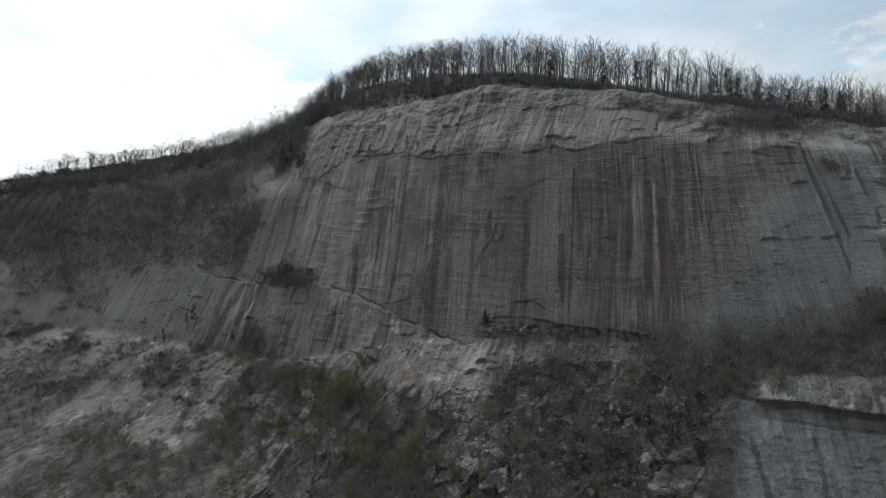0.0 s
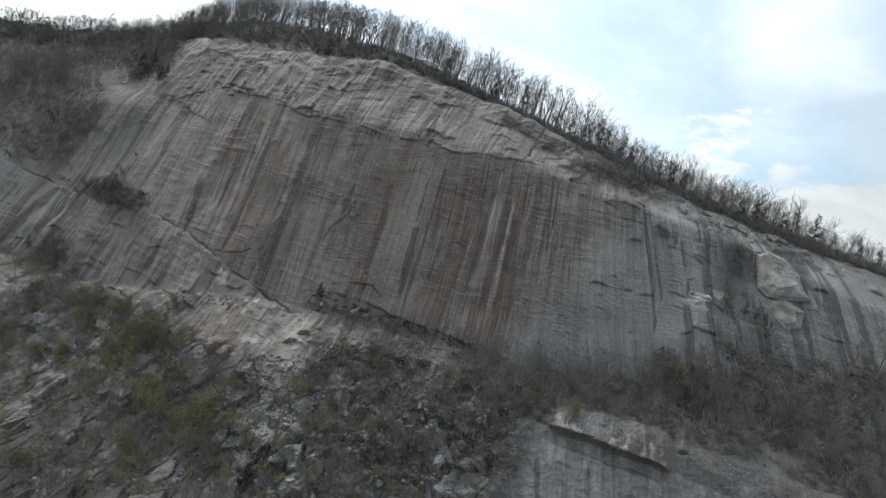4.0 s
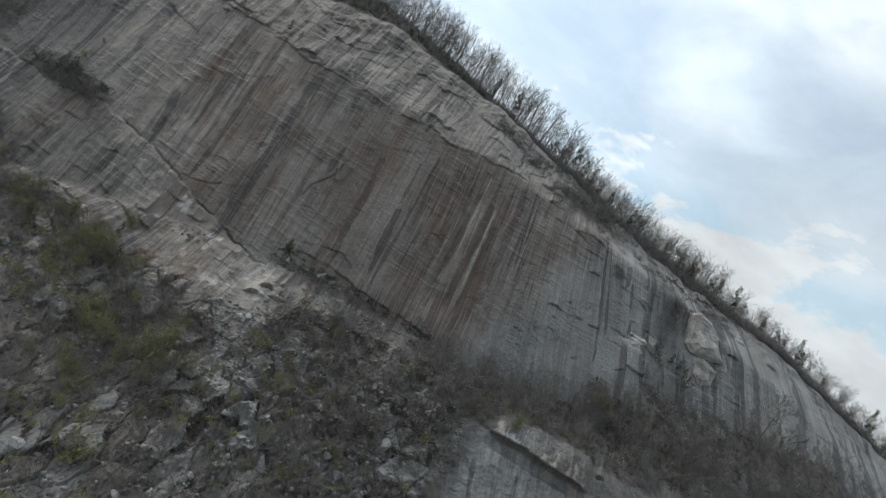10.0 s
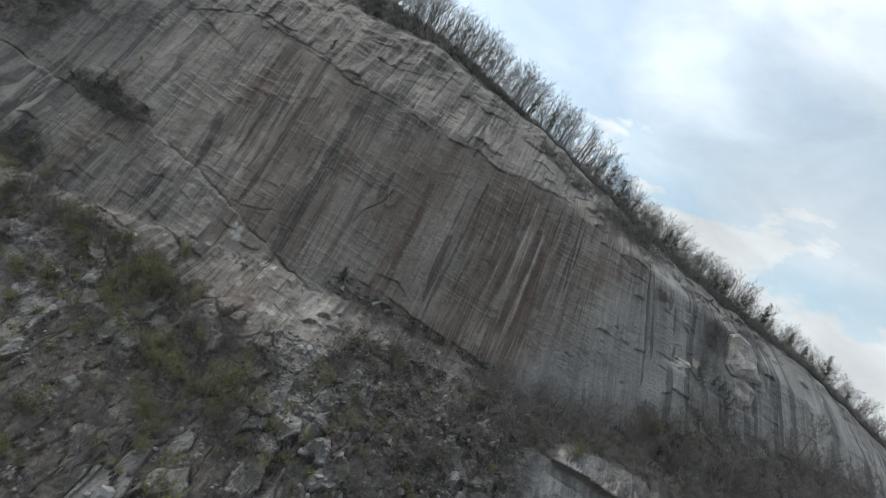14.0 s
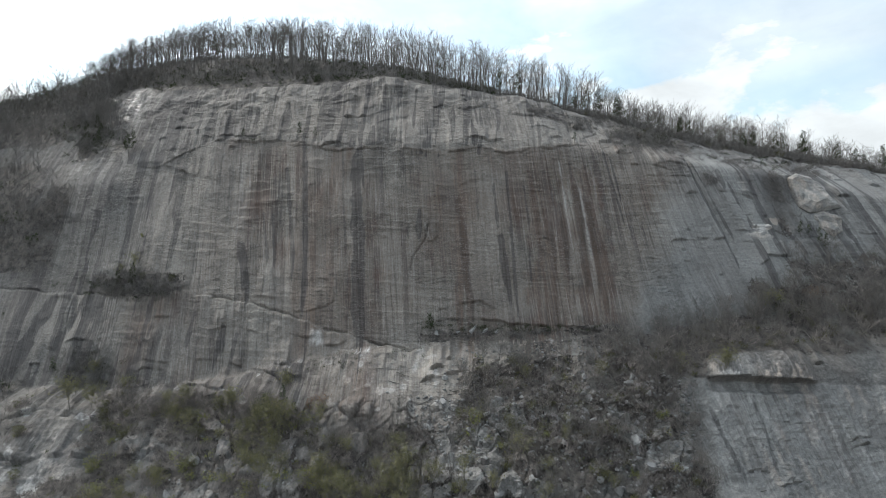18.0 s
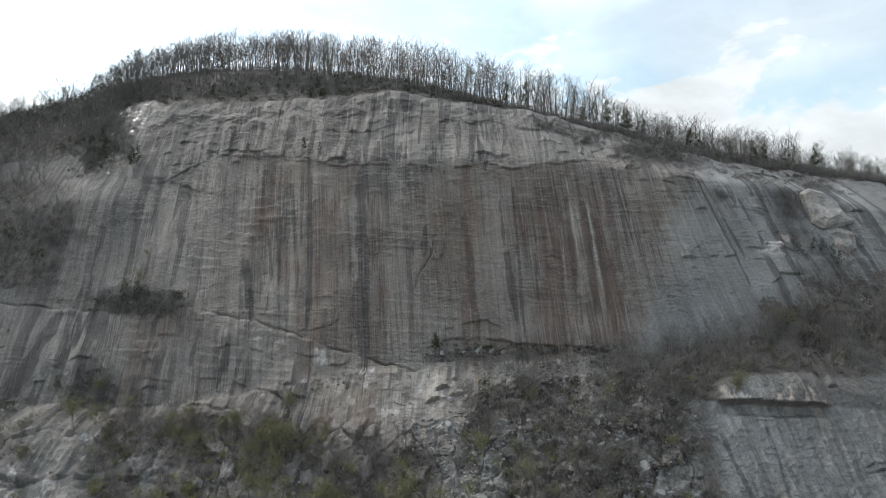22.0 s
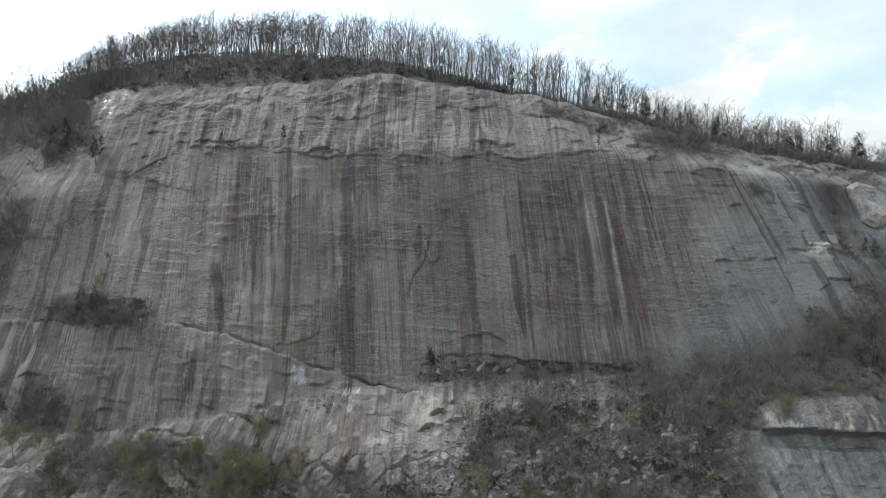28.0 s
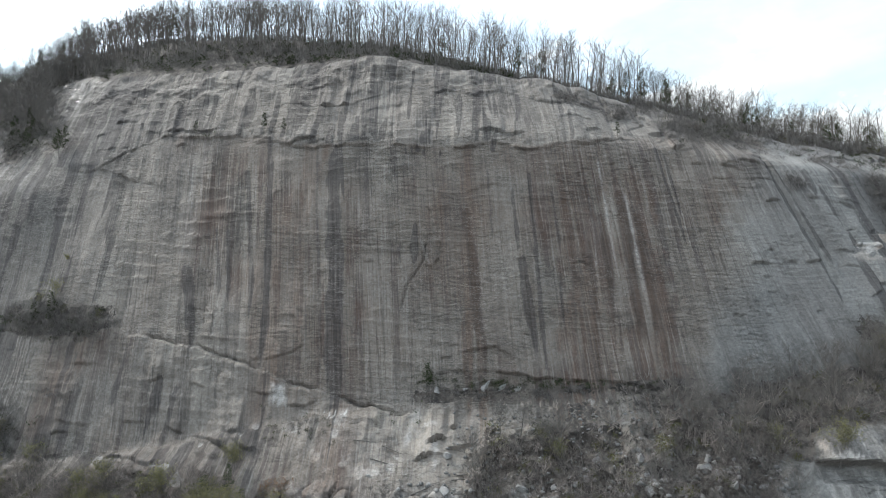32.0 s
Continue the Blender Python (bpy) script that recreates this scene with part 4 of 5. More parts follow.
U1, V1 = axis_u(), axis_v()
R_FOOT, R_RIM, R_END = int(np.searchsorted(V1, 7.0)), int(np.searchsorted(V1, 9.2)), len(V1) - 1
R_LOW = int(np.searchsorted(V1, 4.0))
C_LEFT, C_END, C_MID = int(np.searchsorted(U1, -225)), len(U1) - 1, int(np.searchsorted(U1, -88))
land_mesh("ground", (0, R_LOW), (0, C_END), "steep valley side covered with brown leaf litter", "ground", False)
land_mesh("hill_top", (R_RIM, R_END), (0, C_END), "wooded hilltop with brown leaf litter above the cliff", "ground")
land_mesh("wooded_slope", (R_LOW, R_RIM), (0, C_LEFT), "dark wooded hillside with bare rock slabs showing through", "hillside")
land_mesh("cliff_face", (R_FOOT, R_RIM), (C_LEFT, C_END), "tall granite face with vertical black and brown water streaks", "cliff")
land_mesh("lower_slabs", (R_LOW, R_FOOT), (C_LEFT, C_MID), "sloping grey granite slabs below the face with bushy ledges", "rock slab")
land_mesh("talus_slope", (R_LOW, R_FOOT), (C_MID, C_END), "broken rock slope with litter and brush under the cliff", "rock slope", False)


def surface(u, v):
    """The finished land's point at column u and level v, and its outward normal."""
    c = int(np.clip(np.searchsorted(U1, u), 1, len(U1) - 2))
    r = int(np.clip(np.searchsorted(V1, v), 1, len(V1) - 2))
    gu, gd, gz = LAND[0], LAND[1], LAND[2]
    p = Vector((gu[r, c], gd[r, c], gz[r, c]))
    a = Vector((gu[r, c + 1] - gu[r, c - 1], gd[r, c + 1] - gd[r, c - 1], gz[r, c + 1] - gz[r, c - 1]))
    b = Vector((gu[r + 1, c] - gu[r - 1, c], gd[r + 1, c] - gd[r - 1, c], gz[r + 1, c] - gz[r - 1, c]))
    return p, a.cross(b).normalized()


def level_at(u, height, lo=3.0, hi=9.0):
    """The level v at which column u reaches that height."""
    c = int(np.clip(np.searchsorted(U1, u), 1, len(U1) - 2))
    r0, r1 = int(np.searchsorted(V1, lo)), int(np.searchsorted(V1, hi))
    return float(V1[r0 + int(np.argmin(np.abs(LAND[2][r0:r1, c] - height)))])

# ---- plants ----
rng = random.Random(5)


def mesh_from(name, verts, faces, mats, slots=None, smooth=True):
    me = bpy.data.meshes.new(name)
    me.from_pydata([tuple(v) for v in verts], [], faces)
    for m in mats:
        me.materials.append(m)
    if slots is not None:
        me.polygons.foreach_set("material_index", np.array(slots, np.int32))
    me.polygons.foreach_set("use_smooth", np.full(len(faces), smooth))
    me.update()
    return me


def tube(verts, faces, points, radii, sides):
    """A tapered tube through points, pointed at its end."""
    base = len(verts)
    for i, (p, r) in enumerate(zip(points, radii)):
        ahead = (points[min(i + 1, len(points) - 1)] - points[max(i - 1, 0)]).normalized()
        x = ahead.orthogonal().normalized()
        y = ahead.cross(x)
        for k in range(sides):
            a = 2 * math.pi * k / sides
            verts.append(p + r * (math.cos(a) * x + math.sin(a) * y))
    for i in range(len(points) - 1):
        for k in range(sides):
            k2 = (k + 1) % sides
            faces.append((base + i * sides + k, base + i * sides + k2, base + (i + 1) * sides + k2, base + (i + 1) * sides + k))


def limb(r, start, way, length, radius, bends, lift=0.25, wander=0.25):
    pts, p, w = [start], start.copy(), way.normalized()
    for i in range(bends):
        w = (w + Vector((r.uniform(-1, 1), r.uniform(-1, 1), r.uniform(-1, 1) + lift)) * wander).normalized()
        p = p + w * (length / bends)
        pts.append(p.copy())
    return pts, [max(radius * (1 - 0.85 * i / bends), 0.012) for i in range(bends + 1)]


def bare_tree_meshes(seed, height, spread, limbs=13, subs=6, twigs=4, thin=1.4):
    """Trunk and crown of a leafless broadleaf tree."""
    r = random.Random(seed)
    tv, tf, cv, cf = [], [], [], []
    lean = Vector((r.uniform(-0.09, 0.09), r.uniform(-0.09, 0.09), 1))
    trunk, radii = limb(r, Vector((0, 0, -0.8)), lean, height * 0.93, height * 0.0115, 8, 0.5, 0.10)
    tube(tv, tf, trunk, radii, 5)
    first = r.uniform(0.36, 0.5)
    for i in range(limbs):
        f = first + (0.98 - first) * (i + r.random()) / limbs
        k = min(f * 8, 7.99)
        p = trunk[int(k)].lerp(trunk[int(k) + 1], k - int(k))
        a = i * 2.4 + r.uniform(-0.5, 0.5)
        way = Vector((math.cos(a), math.sin(a), r.uniform(0.3, 1.05)))
        ln = spread * (0.55 + 1.5 * (1 - f)) * r.uniform(0.75, 1.25) * 1.25
        pts, rad = limb(r, p, way, ln, height * 0.0052 * (1.4 - f), 3, 0.5, 0.3)
        tube(cv, cf, pts, rad, 3)
        for j in range(subs):
            g = 0.25 + 0.75 * (j + r.random()) / subs
            m = min(g * 3, 2.99)
            q = pts[int(m)].lerp(pts[int(m) + 1], m - int(m))
            w2 = (way.normalized() * 0.5 + Vector((r.uniform(-1, 1), r.uniform(-1, 1), r.uniform(0.0, 1.2)))).normalized()
            end = q + w2 * (0.5 + ln * r.uniform(0.22, 0.45))
            tube(cv, cf, [q, end], [0.022 * thin, 0.010 * thin], 3)
            for _ in range(twigs):
                q2 = q.lerp(end, 0.25 + 0.75 * r.random())
                w3 = (w2 + 1.2 * Vector((r.uniform(-1, 1), r.uniform(-1, 1), r.uniform(-0.3, 1)))).normalized()
                s = w3.orthogonal().normalized()
                s.rotate(Euler((r.random() * 3, r.random() * 3, 0)))
                s *= 0.013 * thin
                b = len(cv)
                cv.extend([q2 - s, q2 + s, q2 + w3 * r.uniform(0.6, 1.4)])
                cf.append((b, b + 1, b + 2))
    return tv, tf, cv, cf


def make_bare_tree(seed, height, spread, label, group):
    tv, tf, cv, cf = bare_tree_meshes(seed, height, spread)
    root = new("bare_tree")
    tagged(root, label, "tree", group)
    for nm, vs, fs, m in (("trunk", tv, tf, BARK), ("crown", cv, cf, TWIG)):
        ob = new(nm, mesh_from(nm, vs, fs, [m]))
        ob.parent = root
    return root


def blades(r, verts, faces, centre, size, count, flat=0.6):
    for _ in range(count):
        w = Vector((r.gauss(0, 1), r.gauss(0, 1), r.gauss(0, flat))).normalized()
        s = w.orthogonal().normalized()
        s.rotate(Euler((r.random() * 3, r.random() * 3, 0)))
        c = centre + Vector((r.uniform(-1, 1), r.uniform(-1, 1), r.uniform(-flat, flat))) * size * 0.6
        l, wd = size * r.uniform(0.35, 0.7), size * r.uniform(0.10, 0.2)
        b = len(verts)
        verts.extend([c - s * wd, c + w * l * 0.5 - s * wd * 0.4, c + w * l, c + s * wd])
        faces.append((b, b + 1, b + 2, b + 3))


def make_pine(seed, height, label, leaf, name="pine_tree", wide=1.0, bottom=0.35):
    r = random.Random(seed)
    tv, tf, cv, cf = [], [], [], []
    trunk, radii = limb(r, Vector((0, 0, -0.6)), Vector((r.uniform(-0.06, 0.06), r.uniform(-0.06, 0.06), 1)), height, height * 0.013, 6, 0.5, 0.06)
    tube(tv, tf, trunk, radii, 6)
    n = int(height * 2.6)
    for i in range(n):
        f = bottom + (1 - bottom) * i / n
        k = min(f * 6, 5.99)
        p = trunk[int(k)].lerp(trunk[int(k) + 1], k - int(k))
        a = r.uniform(0, 2 * math.pi)
        ln = wide * height * (0.06 + 0.22 * (1 - f)) * r.uniform(0.6, 1.2)
        pts, rad = limb(r, p, Vector((math.cos(a), math.sin(a), r.uniform(0.0, 0.4))), ln, 0.04, 3, 0.15, 0.2)
        tube(tv, tf, pts, rad, 3)
        for q in (pts[2], pts[3], pts[2].lerp(pts[3], 0.5)):
            blades(r, cv, cf, q, 0.55 + 0.05 * height * (1.1 - f), 9)
    root = new(name)
    tagged(root, label, "tree", "evergreens")
    for nm, vs, fs, m in (("trunk", tv, tf, BARK), ("crown", cv, cf, leaf)):
        ob = new(nm, mesh_from(nm, vs, fs, [m], smooth=False))
        ob.parent = root
    return root


BARE = [make_bare_tree(40 + i, h, s, "leafless grey broadleaf tree standing on the wooded ridge", "bare trees on the ridge") for i, (h, s) in enumerate(
    ((17.5, 3.5), (18.5, 3.2), (16.5, 3.7), (19.0, 3.4), (15.5, 3.0), (17.5, 3.0)))]
FOOT = [make_bare_tree(60 + i, h, s, "slender leafless tree growing below the rock face", "bare trees below the face") for i, (h, s) in enumerate(((8.0, 2.2), (9.5, 2.4), (6.5, 2.2)))]
PINES = [make_pine(70 + i, h, "dark green pine tree with a thin open crown", NEEDLE, wide=w) for i, (h, w) in enumerate(((12.0, 0.9), (14.0, 0.75), (9.0, 1.1)))]


def make_shrub(seed, height, leaf, label, name, group):
    """A shrub: stems and a loose crown of small leaf sprays."""
    r = random.Random(seed)
    sv, sf, cv, cf = [], [], [], []
    for _ in range(5):
        way = Vector((r.gauss(0, 0.45), r.gauss(0, 0.45), 1))
        pts, rad = limb(r, Vector((r.uniform(-0.2, 0.2), r.uniform(-0.2, 0.2), -0.4)), way, height * r.uniform(0.75, 1.05), 0.06, 4, 0.3, 0.2)
        tube(sv, sf, pts, rad, 4)
        for q in pts[1:]:
            for _k in range(3):
                w = Vector((r.gauss(0, 1), r.gauss(0, 1), r.uniform(-0.1, 0.8))).normalized()
                p2, r2 = limb(r, q, w, height * r.uniform(0.15, 0.32), 0.025, 2, 0.2, 0.3)
                tube(sv, sf, p2, r2, 3)
                blades(r, cv, cf, p2[2], 0.62, 7, 0.8)
    root = new(name)
    tagged(root, label, "shrub", group)
    for nm, vs, fs, m in (("woody_base", sv, sf, TWIG), ("foliage", cv, cf, leaf)):
        ob = new(nm, mesh_from(nm, vs, fs, [m], smooth=False))
        ob.parent = root
    return root


GREEN = [make_shrub(80 + i, h, BUDS, "yellow-green shrub in fresh spring leaf on the slope", "budding_shrub", "budding shrubs") for i, h in enumerate((3.2, 4.2))]
DULL = [make_shrub(84 + i, h, OLIVE, "olive green evergreen shrub rooted in a rock ledge", "evergreen_shrub", "evergreen shrubs") for i, h in enumerate((2.6, 3.6))]
RUSSET = [make_shrub(88, 4.0, LITTER, "shrub that kept its dry russet leaves", "russet_shrub", "russet shrubs")]
placed = set()


def stand(sources, place, scale, sink=0.0, tip=0.0):
    """Set one of the sources, then its copies, down at a place."""
    src = rng.choice(sources)
    m = Matrix.LocRotScale(place - Vector((0, 0, sink)), Euler((rng.uniform(-tip, tip), rng.uniform(-tip, tip), rng.uniform(0, 6.28))), None)
    if src.name in placed:
        ob = copy_thing(src, m)
    else:
        ob = src
        placed.add(src.name)
        ob.matrix_basis = m
    ob.scale = (scale, scale, scale)
    return ob


scatter_rim = [(surface(x, rng.uniform(9.1, 9.9))[0], rng.uniform(0.55, 0.9)) for x in np.linspace(-30, 120, 34)]

# the ridge: trees from the rim back over the hill
for k in range(175):
    u = rng.uniform(-228, 40) if k < 130 else rng.uniform(20, 130) if k < 150 else rng.uniform(-500, -225)
    v = rng.choice((rng.uniform(9.3, 9.9), rng.uniform(9.7, 10.4), rng.uniform(10.2, 10.95)))
    p, _n = surface(u, v)
    small = 0.95 - 0.3 * min(max((u + 60) / 70, 0), 1) if u > -60 else 0.85 if u < -225 else 1.0
    pine = rng.random() < (0.25 if u > 5 else 0.4 if u < -225 else 0.02)
    stand(PINES if pine else BARE, p, rng.uniform(0.8, 1.12) * small * (0.95 if pine else 1.0))
for q, sc in scatter_rim:
    stand(PINES, q, sc)
for u, v in ((-228, 9.5), (-222, 9.7), (-216, 9.6), (-58, 9.35), (-12, 9.3), (-8, 9.4)):
    p, _n = surface(u, v)
    stand(PINES, p, rng.uniform(0.6, 0.8))

# woods too dense to count: joined copies
def as_triangles(parts):
    """Vertices and triangles of (verts, faces) lists, as arrays."""
    vs, ts, base = [], [], 0
    for verts, faces in parts:
        vs.extend(tuple(p) for p in verts)
        for f in faces:
            for i in range(1, len(f) - 1):
                ts.append((base + f[0], base + f[i], base + f[i + 1]))
        base += len(verts)
    return np.array(vs, np.float32), np.array(ts, np.int32)


def mesh_arrays(name, verts, tris, mat):
    me = bpy.data.meshes.new(name)
    me.vertices.add(len(verts))
    me.vertices.foreach_set("co", verts.reshape(-1).astype(np.float32))
    me.loops.add(tris.size)
    me.loops.foreach_set("vertex_index", tris.reshape(-1).astype(np.int32))
    me.polygons.add(len(tris))
    me.polygons.foreach_set("loop_start", np.arange(0, tris.size, 3, dtype=np.int32))
    me.update(calc_edges=True)
    me.materials.append(mat)
    return me


def joined(name, variants, places, mat, label, category):
    """One mesh of many turned and scaled copies; places: (point, scale)."""
    r = random.Random(len(places) + 3)
    allv, allt, base = [], [], 0
    for p, sc in places:
        vs, ts = r.choice(variants)
        a = r.uniform(0, 2 * math.pi)
        c, s = math.cos(a) * sc, math.sin(a) * sc
        allv.append(vs @ np.array([[c, s, 0], [-s, c, 0], [0, 0, sc]], np.float32) + np.array(p, np.float32))
        allt.append(ts + base)
        base += len(vs)
    return tagged(new(name, mesh_arrays(name, np.concatenate(allv), np.concatenate(allt), mat)), label, category, kind="stuff")


def tree_variant(seed, height, spread, limbs=8, subs=4, twigs=3, thin=1.75):
    tv, tf, cv, cf = bare_tree_meshes(seed, height, spread, limbs, subs, twigs, thin)
    return as_triangles([(tv, tf), (cv, cf)])


TALL = [tree_variant(100 + i, h, s) for i, (h, s) in enumerate(((17.5, 3.2), (18.5, 3.4), (16.5, 3.5), (19, 3.1)))]
THIN = [tree_variant(140 + i, h, s, 9, 2, 3, 3.2) for i, (h, s) in enumerate(((8.5, 4.2), (7.5, 4.4), (9.5, 4.6)))]
MID = [tree_variant(105 + i, h, s, 6, 3, 3, 2.2) for i, (h, s) in enumerate(((14, 3.2), (15, 3.4), (12, 3.4)))]
CREST = [tree_variant(130 + i, h, s, 12, 4, 3, 1.7) for i, (h, s) in enumerate(((12, 3.4), (9, 3.2), (14, 3.6)))]
LOW = [tree_variant(110 + i, h, s, 6, 3, 3, 1.2) for i, (h, s) in enumerate(((6, 2.2), (7.5, 2.6), (5, 2.4)))]
veg_grid = LAND[5]["veg"]


def scatter(count, us, vs, least, seed, size):
    """Places where soil holds, with a size each."""
    r = random.Random(seed)
    got = []
    for _ in range(count * 6):
        if len(got) >= count:
            break
        u, v = r.uniform(*us), r.uniform(*vs)
        c, q = int(np.searchsorted(U1, u)), int(np.searchsorted(V1, v))
        if veg_grid[q, c] + r.uniform(-0.12, 0.12) < least:
            continue
        p, _n = surface(u, v)
        got.append((p, size * r.uniform(0.65, 1.35)))
    return got


def cluster(u, height, ru, rh, count, size, seed):
    """Places gathered about a ledge."""
    r = random.Random(seed)
    got = []
    for _ in range(count):
        uu = u + r.gauss(0, 0.5) * ru
        p, _n = surface(uu, level_at(uu, height + r.gauss(0, 0.5) * rh))
        got.append((p, size * r.uniform(0.6, 1.3)))
    return got


def rows_of_trees(us, gap, deep, vs, seed):
    """Evenly spread places, several deep."""
    r = random.Random(seed)
    got, u = [], us[0]
    while u < us[1]:
        for k in range(deep):
            f = (k + r.random()) / deep
            p, _n = surface(u + r.uniform(-gap, gap), vs[0] + (vs[1] - vs[0]) * f)
            got.append((p, r.uniform(0.8, 1.1) * (0.75 if u > -20 else 0.95)))
        u += gap
    return got


joined("ridge_woods", TALL, rows_of_trees((-232, 50), 1.9, 4, (9.25, 11.0), 311), TWIG, "dense leafless woods on the ridge behind the rim", "woods")
joined("shoulder_woods", MID + CREST + CREST, [(q, sc * 0.95) for q, sc in rows_of_trees((-14, 190), 1.7, 4, (9.05, 10.9), 312)], TWIG, "low leafless woods along the descending rim", "woods")
joined("crest_woods", CREST, rows_of_trees((-232, 70), 2.4, 3, (10.2, 11.1), 326), TWIG, "younger leafless trees crowding the crest of the ridge", "woods")
joined("ridge_understorey", LOW, [(q, sc * 1.25) for q, sc in rows_of_trees((-234, 60), 2.2, 2, (9.2, 10.4), 319)], TWIG, "leafless young trees under the ridge woods", "woods")
joined("far_ridge_woods", MID, scatter(120, (-560, -222), (8.9, 11.0), 0.4, 313, 1.0) + rows_of_trees((-520, -224), 2.2, 3, (10.5, 11.2), 327), TWIG, "leafless woods along the far ridge", "woods")
joined("hillside_woods", THIN, scatter(250, (-520, -204), (4.0, 9.5), 0.40, 314, 0.84) + scatter(1150, (-520, -204), (7.4, 9.6), 0.45, 329, 0.95), SCRUB, "dark leafless woods covering the hillside", "woods")
joined("brow_woods", MID, scatter(260, (-265, -194), (8.2, 9.4), 0.5, 318, 0.66), TWIG, "leafless woods on the brow beside the wet rock", "woods")
joined("talus_saplings", LOW, scatter(360, (-100, -10), (2.4, 6.2), 0.42, 315, 0.95) + scatter(420, (-30, 130), (6.1, 7.9), 0.45, 317, 1.05), TWIG, "leafless saplings among the broken rocks", "saplings")
joined("ledge_saplings", LOW, scatter(320, (-225, -90), (2.4, 7.9), 0.45, 316, 0.75), TWIG, "leafless saplings on ledges of the slabs", "saplings")


# undergrowth: bare twigs, uncountable
def brush_mesh(name, places, mat, label, category, twigs=34, thick=0.04):
    g = np.random.default_rng(len(places))
    p = np.repeat(np.array([tuple(q) for q, _ in places]), twigs, 0)
    h = np.repeat(np.array([s for _, s in places]), twigs)[:, None]
    n = len(p)
    w = np.concatenate([g.normal(0, 0.6, (n, 2)), g.uniform(0.35, 1.2, (n, 1))], 1)
    w /= np.linalg.norm(w, axis=1, keepdims=True)
    a = p + h * np.concatenate([g.uniform(-0.6, 0.6, (n, 2)), g.uniform(-0.15, 0.4, (n, 1))], 1)
    ln = h * g.uniform(0.3, 0.75, (n, 1))
    side = np.cross(w, g.normal(0, 1, (n, 3)))
    side *= thick * g.uniform(0.5, 1.3, (n, 1)) / (np.linalg.norm(side, axis=1, keepdims=True) + 1e-6)
    mid = a + w * ln * 0.5
    end = a + w * ln + g.uniform(-0.25, 0.25, (n, 3)) * ln
    fork = mid + (g.uniform(-0.5, 0.5, (n, 3)) + np.array([0, 0, 0.25])) * ln
    verts = np.stack([a - side, a + side, end, mid - side * 0.8, mid + side * 0.8, fork], 1).reshape(-1, 3)
    b = (np.arange(n) * 6)[:, None]
    tris = np.concatenate([b + np.array([q]) for q in ((0, 1, 2), (3, 4, 5))], 0)
    return tagged(new(name, mesh_arrays(name, verts, tris, mat)), label, category, kind="stuff")


LEDGES = [(-180, -12, 15, 4, 120, 2.5), (-166, -13, 9, 3, 80, 2.2), (-176, -9, 9, 3, 50, 2.2), (-208, 41, 16, 7, 120, 2.8), (-220, 52, 14, 10, 110, 3.0), (-11, 36, 14, 5, 150, 2.7),
          (-18, 36, 5, 2, 20, 1.6), (6.2, 21.5, 2.5, 2.5, 26, 1.9), (-47, 45.5, 5, 1.5, 30, 1.3), (-33.5, 40, 2.5, 1.5, 26, 1.7), (28, 17, 4, 9, 100, 2.4),
          (-110, 33, 3, 0.8, 8, 0.9), (-60, -24, 24, 1.5, 60, 1.5), (10, 33, 16, 5, 70, 1.7), (-28, 43, 12, 3, 50, 1.6), (45, 26, 14, 4, 70, 1.8), (20, 28, 10, 3, 40, 1.5), (-210, 9, 9, 4, 40, 2.4), (-182, -39, 12, 5, 70, 2.4), (-184, -35, 12, 6, 130, 2.3), (-152, -43, 12, 3, 60, 2.2), (-170, -27, 10, 1.5, 24, 1.2), (-107, -31, 8, 2.5, 14, 0.9), (-122, -36, 7, 3, 26, 1.3), (-215, 4, 16, 16, 110, 2.8)]
ledge_places = [q for i, row in enumerate(LEDGES) for q in cluster(*row, 330 + i)]
brush_mesh("ledge_scrub", ledge_places, SCRUB, "grey-brown scrub on small ledges of the face", "scrub")
brush_mesh("hilltop_undergrowth", scatter(3000, (-240, 120), (9.10, 10.5), 0.5, 301, 2.8), SCRUB, "tangled bare undergrowth between the ridge trees", "undergrowth", 24, 0.06)
brush_mesh("rim_scrub", scatter(900, (-25, 190), (8.95, 9.9), 0.45, 307, 4.4), SCRUB, "bushy leafless scrub along the descending rim", "scrub", 34, 0.05)
brush_mesh("talus_brush", scatter(2300, (-130, -12), (2.4, 6.4), 0.38, 302, 2.2), BRUSH, "bare brown brush growing over the broken rocks", "brush")
brush_mesh("bench_brush", scatter(1300, (-30, 135), (6.0, 8.0), 0.42, 305, 1.9), SCRUB, "dark bare brush on the bench under the shoulder", "brush")
brush_mesh("slab_brush", scatter(1500, (-225, -85), (2.4, 7.0), 0.45, 303, 2.0) + scatter(700, (-300, -150), (2.6, 4.6), 0.4, 309, 2.2) + scatter(200, (-225, -90), (7.0, 7.9), 0.42, 306, 1.8), BRUSH, "bare brown brush on ledges of the slabs", "brush")
brush_mesh("hillside_brush", scatter(2900, (-540, -205), (3.5, 9.6), 0.33, 304, 2.8) + scatter(600, (-430, -218), (9.3, 11.0), 0.33, 308, 3.2), SCRUB, "dense bare brush covering the hillside", "brush", 26, 0.085)

# evergreen thickets
def clump_variant(seed, size):
    r = random.Random(seed)
    vs, fs = [], []
    for _ in range(9):
        blades(r, vs, fs, Vector((r.gauss(0, 0.5), r.gauss(0, 0.5), r.uniform(0.2, 1.0))) * size, size * 0.55, 8, 0.8)
    return as_triangles([(vs, fs)])


